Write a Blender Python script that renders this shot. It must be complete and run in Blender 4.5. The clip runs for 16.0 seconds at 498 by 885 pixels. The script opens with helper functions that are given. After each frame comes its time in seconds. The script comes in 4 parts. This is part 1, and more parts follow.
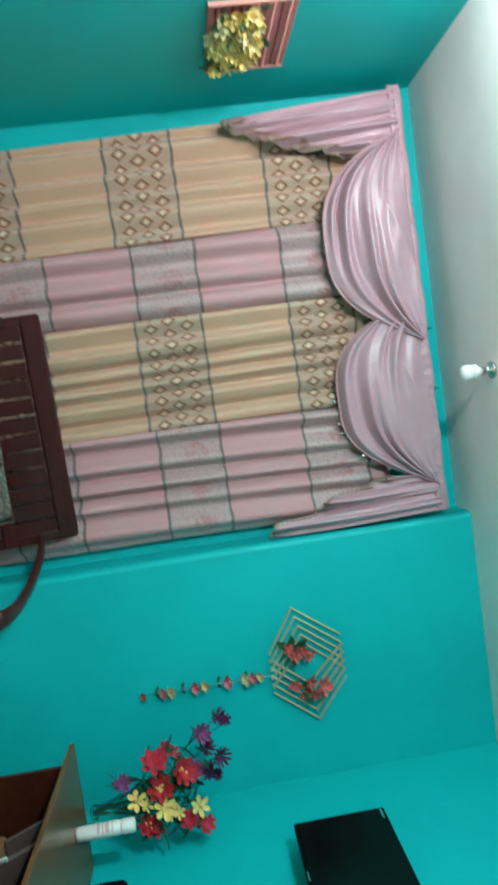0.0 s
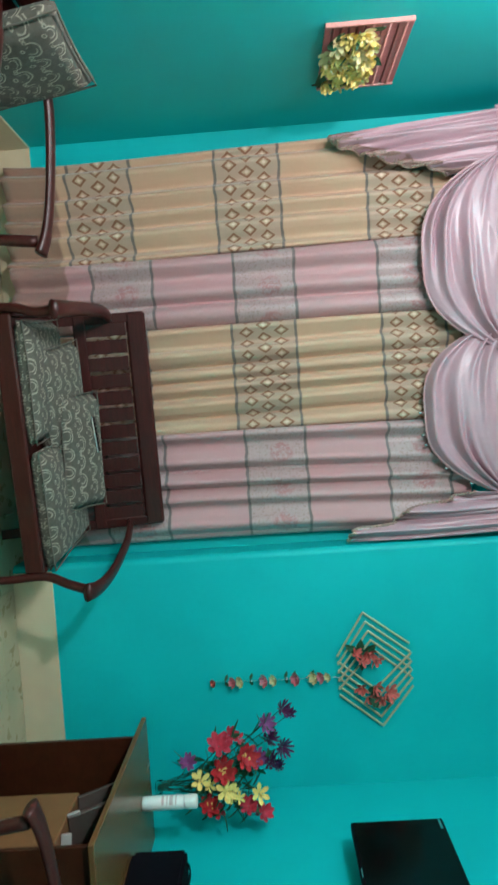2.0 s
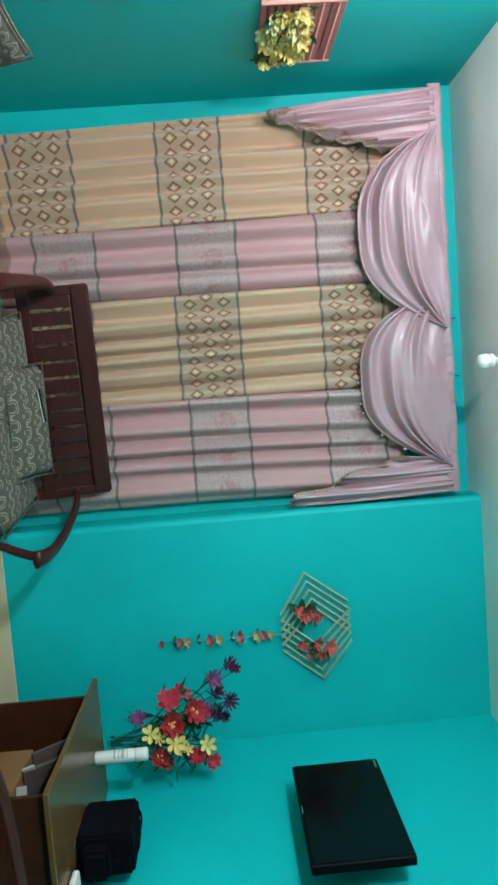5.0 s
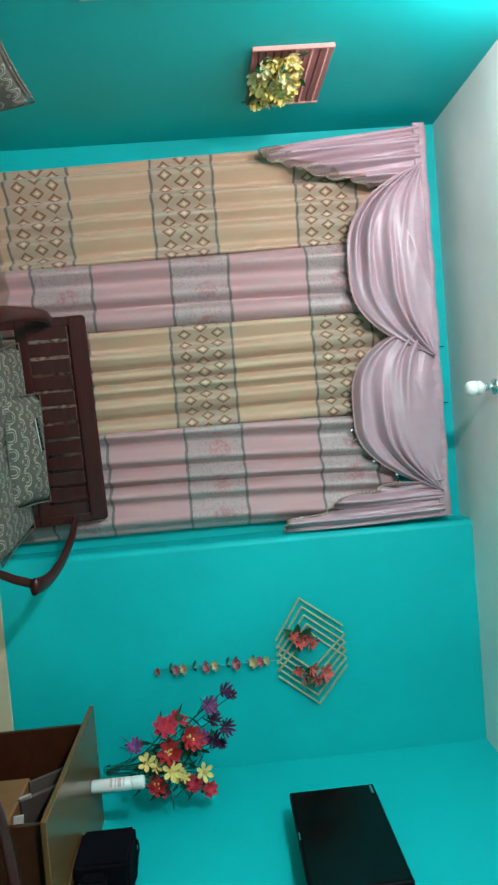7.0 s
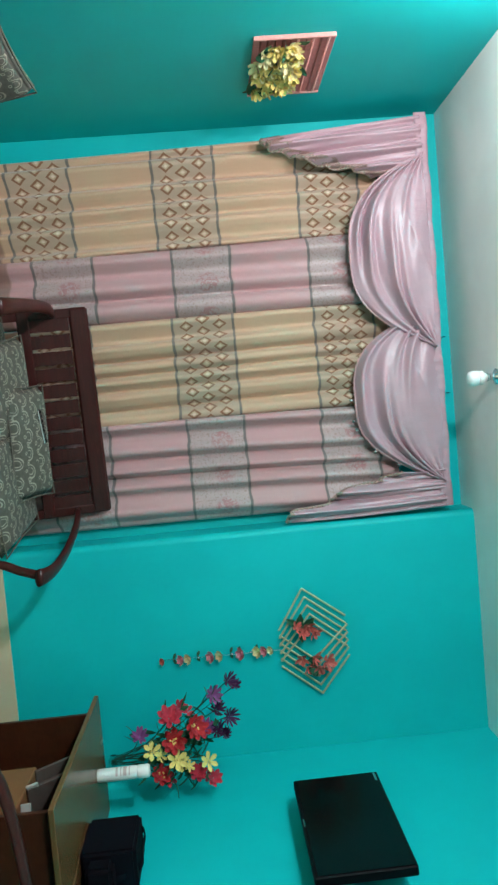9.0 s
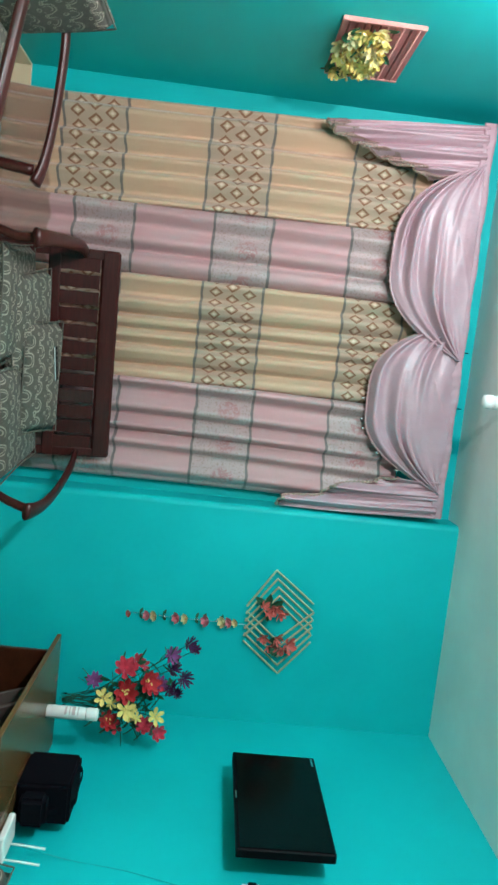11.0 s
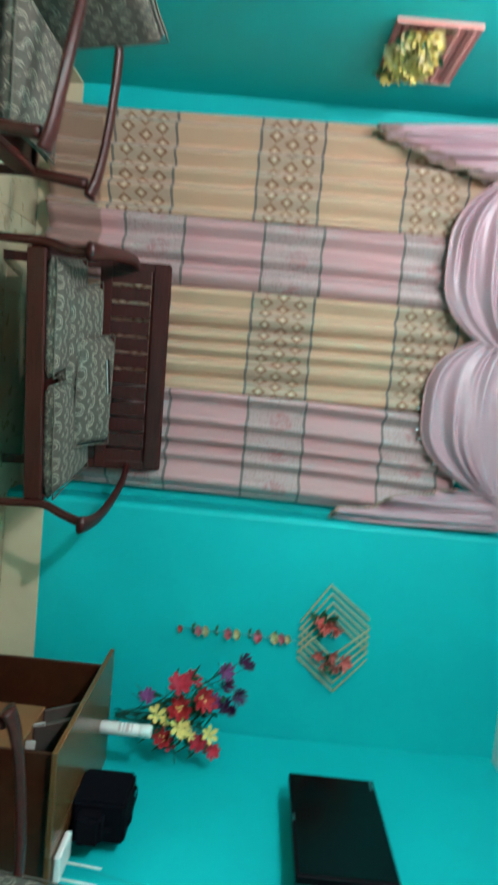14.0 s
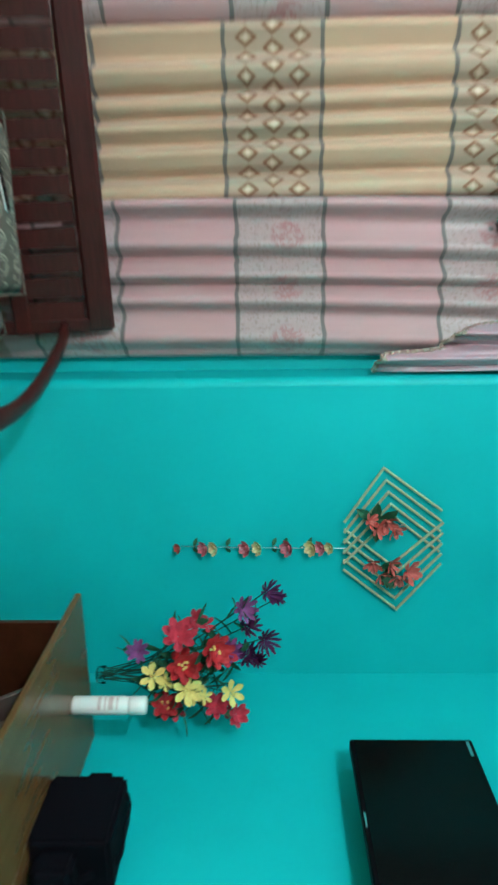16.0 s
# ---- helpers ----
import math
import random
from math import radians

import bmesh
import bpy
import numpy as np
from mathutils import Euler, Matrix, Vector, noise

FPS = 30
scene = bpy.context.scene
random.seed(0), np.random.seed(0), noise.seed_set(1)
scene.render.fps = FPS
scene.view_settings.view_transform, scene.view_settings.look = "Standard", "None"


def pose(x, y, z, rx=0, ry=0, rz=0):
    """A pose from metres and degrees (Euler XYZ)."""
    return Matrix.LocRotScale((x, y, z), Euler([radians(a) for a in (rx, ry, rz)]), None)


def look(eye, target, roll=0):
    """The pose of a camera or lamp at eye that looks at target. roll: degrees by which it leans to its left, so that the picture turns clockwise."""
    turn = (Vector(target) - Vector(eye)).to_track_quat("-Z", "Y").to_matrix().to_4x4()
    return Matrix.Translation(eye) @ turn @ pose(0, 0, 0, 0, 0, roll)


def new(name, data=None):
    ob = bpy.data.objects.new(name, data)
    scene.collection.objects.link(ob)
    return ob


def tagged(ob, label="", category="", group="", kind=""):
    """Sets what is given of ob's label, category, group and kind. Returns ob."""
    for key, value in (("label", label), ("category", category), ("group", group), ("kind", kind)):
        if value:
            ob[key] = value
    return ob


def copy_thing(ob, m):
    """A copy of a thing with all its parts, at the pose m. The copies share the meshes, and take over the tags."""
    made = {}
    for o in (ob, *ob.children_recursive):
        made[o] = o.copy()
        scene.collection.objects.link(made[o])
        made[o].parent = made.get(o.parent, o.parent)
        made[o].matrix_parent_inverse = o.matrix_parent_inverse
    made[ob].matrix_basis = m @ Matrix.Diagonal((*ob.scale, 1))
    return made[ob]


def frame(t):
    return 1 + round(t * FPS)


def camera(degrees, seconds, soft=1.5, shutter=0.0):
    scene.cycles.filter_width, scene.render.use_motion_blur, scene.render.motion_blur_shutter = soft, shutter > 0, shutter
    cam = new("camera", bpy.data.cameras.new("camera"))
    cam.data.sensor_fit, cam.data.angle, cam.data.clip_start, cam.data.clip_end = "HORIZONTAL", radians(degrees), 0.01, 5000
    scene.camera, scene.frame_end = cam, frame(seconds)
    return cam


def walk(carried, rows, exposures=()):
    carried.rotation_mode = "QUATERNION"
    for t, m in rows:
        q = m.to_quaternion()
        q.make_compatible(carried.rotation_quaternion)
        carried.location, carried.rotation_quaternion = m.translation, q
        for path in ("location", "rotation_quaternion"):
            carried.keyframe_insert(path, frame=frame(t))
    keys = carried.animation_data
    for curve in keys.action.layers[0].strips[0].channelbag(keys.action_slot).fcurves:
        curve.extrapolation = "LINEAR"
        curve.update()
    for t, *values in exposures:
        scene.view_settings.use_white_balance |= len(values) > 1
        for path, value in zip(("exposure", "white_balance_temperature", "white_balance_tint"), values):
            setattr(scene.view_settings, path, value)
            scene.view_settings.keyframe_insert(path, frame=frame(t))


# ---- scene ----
# camera held sideways: its right-hand side points up
cam = camera(40.4, 16.0, soft=2.5, shutter=0.9)
PATH = [
    (0, (0.274, 0.316, 1.419), (0.418, 2.305, 1.582), 81.8),
    (0.5, (0.292, 0.238, 1.401), (0.35, 2.233, 1.521), 82.2),
    (1, (0.299, 0.218, 1.377), (0.39, 2.214, 1.472), 83.4),
    (1.5, (0.298, 0.192, 1.362), (0.369, 2.191, 1.359), 84.4),
    (2, (0.338, 0.182, 1.375), (0.417, 2.179, 1.309), 86.1),
    (2.2, (0.326, 0.138, 1.358), (0.456, 2.133, 1.305), 86.2),
    (2.5, (0.339, 0.099, 1.362), (0.458, 2.093, 1.252), 86.2),
    (3, (0.36, 0.056, 1.378), (0.53, 2.049, 1.334), 85.9),
    (3.5, (0.21, 0.079, 1.337), (0.532, 2.051, 1.425), 85.9),
    (4, (0.36, 0.03, 1.401), (0.651, 2.005, 1.527), 85.9),
    (4.2, (0.344, 0.049, 1.419), (0.609, 2.028, 1.524), 85.6),
    (6.5, (0.345, -0.005, 1.412), (0.444, 1.99, 1.512), 85.3),
    (7, (0.341, -0.026, 1.407), (0.437, 1.97, 1.506), 85.1),
    (7.5, (0.359, -0.023, 1.391), (0.472, 1.971, 1.486), 85.1),
    (8, (0.333, -0.024, 1.393), (0.457, 1.971, 1.479), 84.8),
    (8.5, (0.349, -0.028, 1.399), (0.454, 1.968, 1.488), 85.0),
    (9, (0.352, -0.036, 1.387), (0.468, 1.959, 1.486), 84.8),
    (9.5, (0.368, -0.045, 1.401), (0.469, 1.95, 1.506), 84.6),
    (10, (0.37, -0.047, 1.395), (0.544, 1.945, 1.45), 88.9),
    (10.2, (0.32, -0.048, 1.384), (0.49, 1.943, 1.458), 91.6),
    (12.3, (0.279, -0.037, 1.303), (0.483, 1.949, 1.424), 98.9),
    (12.5, (0.285, -0.044, 1.308), (0.449, 1.947, 1.415), 100.0),
    (13, (0.294, -0.047, 1.301), (0.47, 1.943, 1.403), 101.4),
    (13.5, (0.281, -0.044, 1.293), (0.447, 1.947, 1.39), 101.0),
    (14, (0.311, 0.02, 1.287), (0.5, 2.011, 1.267), 95.6),
    (14.5, (0.353, 0.279, 1.372), (0.757, 2.238, 1.392), 90.3),
    (15, (0.359, 0.605, 1.352), (0.991, 2.499, 1.232), 87.1),
    (15.5, (0.506, 0.951, 1.374), (1.014, 2.882, 1.262), 88.0),
    (16, (0.618, 1.362, 1.344), (1.172, 3.282, 1.287), 89.5),
]
EXPOSURES = [(0, 0.0), (1, 0.06), (2, 0.02), (2.5, 0.0), (4, -0.10), (5, 0.0), (7, 0.04), (9.5, 0.06), (10.5, 0.12), (13, 0.18), (14, 0.08), (14.5, 0.04), (15, 0.0), (15.5, 0.0), (16, 0.22)]
walk(cam, [(t, look(eye, target, roll)) for t, eye, target, roll in PATH], EXPOSURES)

# ---- light: two bulbs on holders high on the side wall ----
world = bpy.data.worlds.new("world")
scene.world = world
world.use_nodes = True
world.node_tree.nodes["Background"].inputs[0].default_value = (0.5, 0.6, 0.7, 1)
world.node_tree.nodes["Background"].inputs[1].default_value = 0.02
LAMP, LAMP_SMALL = (-1.12, 0.6, 2.52), (-1.29, 2.62, 2.82)
for at, watts, size in ((LAMP, 226, 0.05), (LAMP_SMALL, 52, 0.035)):
    bulb_light = bpy.data.lights.new("wall_bulb_light", "POINT")
    bulb_light.energy, bulb_light.shadow_soft_size, bulb_light.color = watts, size, (1.0, 0.94, 0.985)
    new("wall_bulb_light", bulb_light).location = at

# unseen disc lamp added by the bulb, aimed off its holder, brightens that side
fill_disc = bpy.data.lights.new("added_fill_disc", "AREA")
fill_disc.shape, fill_disc.size, fill_disc.energy, fill_disc.color = "DISK", 0.1, 33, (1.0, 0.94, 0.985)
new("added_fill_disc", fill_disc).matrix_basis = look((LAMP[0] + 0.06, LAMP[1], LAMP[2]), (LAMP[0] + 1.0, LAMP[1], LAMP[2]))

# ---- node helpers ----
TAU = 2 * math.pi


class Nodes:
    """A small writer of shader nodes."""

    def __init__(self, name, rough=0.6, metal=0.0, spec=0.5):
        self.mat = bpy.data.materials.new(name)
        self.mat.use_nodes = True
        self.nt = self.mat.node_tree
        self.bsdf = self.nt.nodes["Principled BSDF"]
        self.put("Roughness", rough)
        self.put("Metallic", metal)
        self.put("Specular IOR Level", spec)

    def put(self, socket, value):
        s = self.bsdf.inputs[socket]
        if isinstance(value, bpy.types.NodeSocket):
            self.nt.links.new(value, s)
        else:
            s.default_value = value

    def set(self, node, i, value):
        if isinstance(value, bpy.types.NodeSocket):
            self.nt.links.new(value, node.inputs[i])
        elif value is not None:
            node.inputs[i].default_value = value

    def m(self, op, a, b=None, c=None, clamp=False):
        n = self.nt.nodes.new("ShaderNodeMath")
        n.operation, n.use_clamp = op, clamp
        self.set(n, 0, a), self.set(n, 1, b), self.set(n, 2, c)
        return n.outputs[0]

    def coords(self, which="Object"):
        return self.nt.nodes.new("ShaderNodeTexCoord").outputs[which]

    def split(self, v):
        n = self.nt.nodes.new("ShaderNodeSeparateXYZ")
        self.set(n, 0, v)
        return n.outputs

    def join(self, x, y, z):
        n = self.nt.nodes.new("ShaderNodeCombineXYZ")
        self.set(n, 0, x), self.set(n, 1, y), self.set(n, 2, z)
        return n.outputs[0]

    def stretch(self, v, scale):
        n = self.nt.nodes.new("ShaderNodeMapping")
        self.set(n, 0, v)
        n.inputs["Scale"].default_value = scale
        return n.outputs[0]

    def noise(self, v, scale, detail=3.0, rough=0.5, distort=0.0):
        n = self.nt.nodes.new("ShaderNodeTexNoise")
        self.set(n, "Vector", v), self.set(n, "Scale", scale), self.set(n, "Detail", detail)
        self.set(n, "Roughness", rough), self.set(n, "Distortion", distort)
        return n.outputs["Fac"]

    def cells(self, v, scale, feature="F1"):
        n = self.nt.nodes.new("ShaderNodeTexVoronoi")
        n.feature = feature
        self.set(n, "Vector", v), self.set(n, "Scale", scale)
        return n.outputs["Distance"]

    def mix(self, f, a, b):
        n = self.nt.nodes.new("ShaderNodeMix")
        n.data_type = "RGBA"
        self.set(n, 0, f)
        for i, v in ((6, a), (7, b)):
            self.set(n, i, (*v, 1) if isinstance(v, tuple) else v)
        return n.outputs[2]

    def ramp(self, f, lo, hi):
        n = self.nt.nodes.new("ShaderNodeMapRange")
        n.interpolation_type = "SMOOTHSTEP"
        self.set(n, 0, f), self.set(n, 1, lo), self.set(n, 2, hi)
        return n.outputs[0]

    def bump(self, h, strength, distance):
        n = self.nt.nodes.new("ShaderNodeBump")
        self.set(n, "Strength", strength), self.set(n, "Distance", distance), self.set(n, "Height", h)
        self.put("Normal", n.outputs[0])


def plain(name, col, rough=0.5, metal=0.0, vary=0.12, scale=30.0, bump=0.0, spec=0.5):
    n = Nodes(name, rough, metal, spec)
    f = n.noise(n.coords(), scale, 4)
    n.put("Base Color", n.mix(f, tuple(c * (1 - vary) for c in col), tuple(min(1, c * (1 + vary)) for c in col)))
    if bump:
        n.bump(n.noise(n.coords(), scale * 4, 3), bump, 0.004)
    return n.mat


def wall_paint(name, col):
    n = Nodes(name, 0.5, 0, 0.22)
    p = n.coords()
    broad = n.noise(p, 1.3, 4, 0.6)
    roll = n.noise(p, 160, 3, 0.6)
    c = n.mix(n.ramp(broad, 0.3, 0.75), tuple(v * 0.93 for v in col), tuple(min(1, v * 1.05) for v in col))
    scuff = n.ramp(n.noise(n.stretch(p, (1, 1, 0.35)), 7, 5, 0.7), 0.68, 0.8)
    c = n.mix(n.m("MULTIPLY", scuff, 0.25), c, tuple(v * 0.82 + 0.03 for v in col))
    n.put("Base Color", c)
    n.put("Roughness", n.m("MULTIPLY_ADD", broad, 0.2, 0.42))
    n.bump(n.m("ADD", roll, n.m("MULTIPLY", n.noise(p, 9, 3), 2.0)), 0.25, 0.0016)
    return n.mat


def wood(name, dark, light, rough, along=(6, 60, 60)):
    n = Nodes(name, rough, 0, 0.32)
    p = n.stretch(n.coords(), along)
    g = n.noise(p, 1.0, 6, 0.65, 0.6)
    fine = n.noise(n.stretch(p, (1, 5, 5)), 1.5, 3)
    f = n.m("ADD", n.m("MULTIPLY", g, 0.8), n.m("MULTIPLY", fine, 0.25))
    n.put("Base Color", n.mix(n.ramp(f, 0.3, 0.75), dark, light))
    n.put("Roughness", n.m("MULTIPLY_ADD", g, 0.15, rough - 0.07))
    n.bump(fine, 0.12, 0.001)
    return n.mat


def curtain_cloth(name, base, band, kind, period, centre, half):
    """Woven drape: broad plain fields and three patterned bands edged with dark lines; the map holds metres."""
    n = Nodes(name, 0.55, 0, 0.3)
    u, v, _ = n.split(n.coords("UV"))
    wob = n.m("MULTIPLY_ADD", n.noise(n.join(u, v, 0.0), 9, 2), 0.03, n.m("SUBTRACT", v, 0.015))
    rel = n.m("SUBTRACT", n.m("FLOORED_MODULO", n.m("SUBTRACT", wob, centre - period / 2), period), period / 2)
    away = n.m("ABSOLUTE", rel)
    inband = n.ramp(away, half + 0.005, half)
    line = n.m("MULTIPLY", n.ramp(away, half - 0.009, half - 0.002), n.ramp(away, half + 0.015, half + 0.008))
    weave = n.noise(n.stretch(n.join(u, v, 0.0), (400, 900, 1)), 1.0, 2)
    slub = n.noise(n.stretch(n.join(u, v, 0.0), (60, 4, 1)), 1.0, 3)
    field = n.mix(slub, tuple(c * 0.96 for c in base), tuple(min(1, c * 1.04) for c in base))
    if kind == "diamond":
        row = n.m("DIVIDE", rel, 0.104)
        col = n.m("ROUND", row)
        keep = n.ramp(n.m("ABSOLUTE", col), 1.6, 1.4)
        f = n.m("FRACT", n.m("ADD", n.m("DIVIDE", u, 0.088), n.m("MULTIPLY", col, 0.5)))
        d = n.m("ADD", n.m("DIVIDE", n.m("ABSOLUTE", n.m("SUBTRACT", f, 0.5)), 0.43), n.m("DIVIDE", n.m("ABSOLUTE", n.m("SUBTRACT", row, col)), 0.44))
        edge = n.m("MULTIPLY", keep, n.m("MULTIPLY", n.ramp(d, 1.06, 0.98), n.ramp(d, 0.54, 0.66)))
        heart = n.m("MULTIPLY", keep, n.ramp(d, 0.56, 0.48))
        cross = n.m("MULTIPLY", keep, n.ramp(d, 0.36, 0.24))
        b = n.mix(n.noise(n.join(u, v, 0.0), 25, 3), tuple(c * 0.86 for c in band), band)
        b = n.mix(edge, b, (0.22, 0.10, 0.05))
        b = n.mix(heart, b, (0.48, 0.35, 0.24))
        b = n.mix(cross, b, (0.64, 0.51, 0.40))
        motif = edge
    else:
        a = n.m("SUBTRACT", n.m("FLOORED_MODULO", u, 0.27), 0.135)
        vv = n.m("SUBTRACT", rel, 0.03)
        r = n.m("SQRT", n.m("ADD", n.m("MULTIPLY", a, a), n.m("MULTIPLY", vv, vv)))
        swirl = n.noise(n.join(u, v, 0.0), 34, 3, 0.6, 1.2)
        rose = n.m("MULTIPLY", n.ramp(r, 0.085, 0.06), n.ramp(swirl, 0.42, 0.56))
        sprig = n.m("MULTIPLY", n.ramp(n.noise(n.join(u, v, 3.0), 62, 2, 0.5, 0.4), 0.55, 0.62), n.ramp(r, 0.080, 0.09))
        b = n.mix(n.noise(n.stretch(n.join(u, v, 0.0), (3, 60, 1)), 1.0, 3), tuple(c * 0.8 for c in band), band)
        b = n.mix(rose, b, (0.37, 0.18, 0.185))
        b = n.mix(n.m("MULTIPLY", sprig, 0.55), b, (0.27, 0.16, 0.15))
        motif = rose
        n.put("Roughness", n.m("SUBTRACT", 0.55, n.m("MULTIPLY", inband, 0.2)))
    c = n.mix(inband, field, b)
    c = n.mix(n.m("MULTIPLY", line, 0.9), c, (0.105, 0.098, 0.095))
    hem = n.ramp(v, 0.21, 0.19)
    c = n.mix(n.m("MULTIPLY", hem, 0.75), c, (0.20, 0.115, 0.085))
    n.put("Base Color", c)
    n.put("Sheen Weight", 0.25)
    n.bump(n.m("ADD", weave, n.m("MULTIPLY", motif, 1.5)), 0.3, 0.0012)
    return n.mat


def satin(name, col):
    n = Nodes(name, 0.36, 0, 0.5)
    p = n.coords()
    f = n.noise(n.stretch(p, (14, 14, 5)), 1.0, 4)
    n.put("Base Color", n.mix(f, tuple(c * 0.88 for c in col), tuple(min(1, c * 1.06) for c in col)))
    n.put("Sheen Weight", 0.15)
    n.put("Sheen Roughness", 0.35)
    n.bump(n.noise(n.stretch(p, (26, 26, 9)), 1.0, 4, 0.55, 0.8), 0.22, 0.012)
    return n.mat


def brocade(name):
    n = Nodes(name, 0.75, 0, 0.12)
    p = n.coords("UV")
    wav = n.stretch(p, (1, 1, 1))
    nn = n.nt.nodes.new("ShaderNodeTexNoise")
    n.set(nn, "Vector", wav), n.set(nn, "Scale", 9.0)
    vm = n.nt.nodes.new("ShaderNodeVectorMath")
    vm.operation = "MULTIPLY_ADD"
    n.set(vm, 0, nn.outputs["Color"])
    vm.inputs[1].default_value = (0.05, 0.05, 0.05)
    n.set(vm, 2, p)
    u, v, _ = n.split(vm.outputs[0])
    row = n.m("DIVIDE", v, 0.084)
    line = n.m("FLOOR", row)
    fy = n.m("SUBTRACT", n.m("FRACT", row), 0.5)
    fx = n.m("SUBTRACT", n.m("FRACT", n.m("ADD", n.m("DIVIDE", u, 0.10), n.m("MULTIPLY", line, 0.5))), 0.5)
    rad = lambda a, b: n.m("SQRT", n.m("ADD", n.m("MULTIPLY", a, a), n.m("MULTIPLY", b, b)))
    band = lambda r, lo, hi: n.m("MULTIPLY", n.ramp(r, lo - 0.03, lo + 0.02), n.ramp(r, hi + 0.03, hi - 0.02))
    r1 = rad(fx, fy)
    scallop = n.m("MULTIPLY", n.m("MAXIMUM", band(r1, 0.33, 0.39), band(r1, 0.19, 0.23)), n.ramp(fy, -0.16, -0.08))
    bud = band(rad(fx, n.m("ADD", fy, 0.30)), 0.06, 0.10)
    side = band(rad(n.m("SUBTRACT", n.m("ABSOLUTE", fx), 0.42), n.m("ADD", fy, 0.12)), 0.05, 0.09)
    gap = n.ramp(n.noise(p, 24, 2), 0.34, 0.46)
    curl = n.m("MULTIPLY", n.m("MAXIMUM", scallop, n.m("MAXIMUM", bud, side)), gap)
    ground = n.mix(n.noise(p, 40, 5, 0.7), (0.040, 0.038, 0.031), (0.125, 0.117, 0.095))
    n.put("Base Color", n.mix(n.m("MULTIPLY", curl, 0.8), ground, (0.33, 0.30, 0.235)))
    n.put("Sheen Weight", 0.05)
    n.bump(n.m("ADD", curl, n.m("MULTIPLY", n.noise(p, 220, 2), 0.4)), 0.4, 0.002)
    return n.mat


def floor_stone(name):
    n = Nodes(name, 0.28, 0, 0.5)
    p = n.nt.nodes.new("ShaderNodeNewGeometry").outputs["Position"]
    vein = n.ramp(n.noise(p, 2.4, 3, 0.5, 0.3), 0.25, 0.85)
    c = n.mix(vein, (0.45, 0.39, 0.25), (0.27, 0.235, 0.15))
    info = n.nt.nodes.new("ShaderNodeObjectInfo").outputs["Random"]
    c = n.mix(n.m("MULTIPLY", info, 0.25), c, (0.56, 0.50, 0.35))
    n.put("Base Color", c)
    n.put("Roughness", n.m("MULTIPLY_ADD", n.noise(p, 14, 3), 0.2, 0.2))
    return n.mat


M_TEAL = wall_paint("teal_wall_paint", (0.002, 0.455, 0.45))
M_CEIL = wall_paint("white_ceiling_paint", (0.88, 0.87, 0.86))
M_SKIRT = plain("cream_skirting_tile", (0.58, 0.49, 0.33), 0.3, 0, 0.10, 6)
M_TILE, M_GROUT = floor_stone("cream_floor_tile"), plain("grout", (0.42, 0.36, 0.24), 0.8)
M_BEIGE = curtain_cloth("beige_curtain_cloth", (0.50, 0.33, 0.22), (0.45, 0.325, 0.24), "diamond", 0.91, 1.365, 0.192)
M_PINK = curtain_cloth("dusty_pink_curtain_cloth", (0.47, 0.27, 0.275), (0.46, 0.335, 0.33), "rose", 0.865, 1.40, 0.18)
M_SATIN = satin("pink_satin", (0.46, 0.295, 0.335))
M_BEAD = plain("gold_bead", (0.62, 0.52, 0.42), 0.25, 0.6)
M_FRINGE = plain("braid", (0.50, 0.30, 0.31), 0.6, 0, 0.3, 120)
M_SEQUIN = plain("bronze_sequins", (0.34, 0.22, 0.20), 0.3, 0.5, 0.7, 260, 0.6)
M_MAHOG = wood("mahogany", (0.026, 0.0048, 0.0042), (0.055, 0.0095, 0.0075), 0.32)
M_BROWN = wood("cabinet_wood", (0.032, 0.008, 0.0035), (0.055, 0.015, 0.006), 0.35, (14, 2.5, 14))
M_TOPW = wood("cabinet_top_wood", (0.105, 0.052, 0.020), (0.135, 0.070, 0.027), 0.25, (10, 1.2, 10))
M_BROC = brocade("grey_green_brocade")
M_RIM_SHADE = plain("olive_rim_shade", (0.11, 0.103, 0.084), 0.8, 0, 0.3, 80, 0.2, 0.1)
M_BLACK = plain("black_plastic", (0.003, 0.003, 0.004), 0.5, 0, 0.2, 60, 0.1, 0.05)
M_BAG = plain("black_nylon", (0.003, 0.003, 0.005), 0.8, 0, 0.3, 90, 0.4, 0.06)
M_SCREEN = plain("black_glass", (0.002, 0.003, 0.003), 0.15, 0, 0.1, 5, 0, 0.12)
M_WHITE = plain("white_plastic", (0.78, 0.77, 0.74), 0.35, 0, 0.04)
M_OPAL = plain("opal_bulb", (0.85, 0.88, 0.88), 0.3, 0, 0.02)
M_LABEL = plain("label_print", (0.55, 0.42, 0.40), 0.5)
M_STEEL = plain("steel", (0.62, 0.62, 0.62), 0.22, 1.0, 0.05)
M_STICK = plain("gilt_stick", (0.43, 0.42, 0.27), 0.45, 0.2, 0.25, 60, 0.2)
M_PANEL = plain("rose_painted_lath", (0.44, 0.15, 0.145), 0.55, 0, 0.25, 50, 0.2)
M_PANEL2 = plain("pale_rose_bead", (0.56, 0.26, 0.23), 0.5, 0, 0.25, 80)
M_LEAF = plain("artificial_leaf", (0.012, 0.10, 0.045), 0.55, 0, 0.4, 40)
M_STEM = plain("artificial_stem", (0.012, 0.075, 0.045), 0.6, 0, 0.3, 40)
M_YEL = plain("yellow_petal", (0.74, 0.58, 0.17), 0.6, 0, 0.25, 60)
M_RED = plain("red_petal", (0.48, 0.022, 0.03), 0.6, 0, 0.35, 60)
M_CRIM = plain("pink_red_petal", (0.50, 0.035, 0.065), 0.6, 0, 0.3, 60)
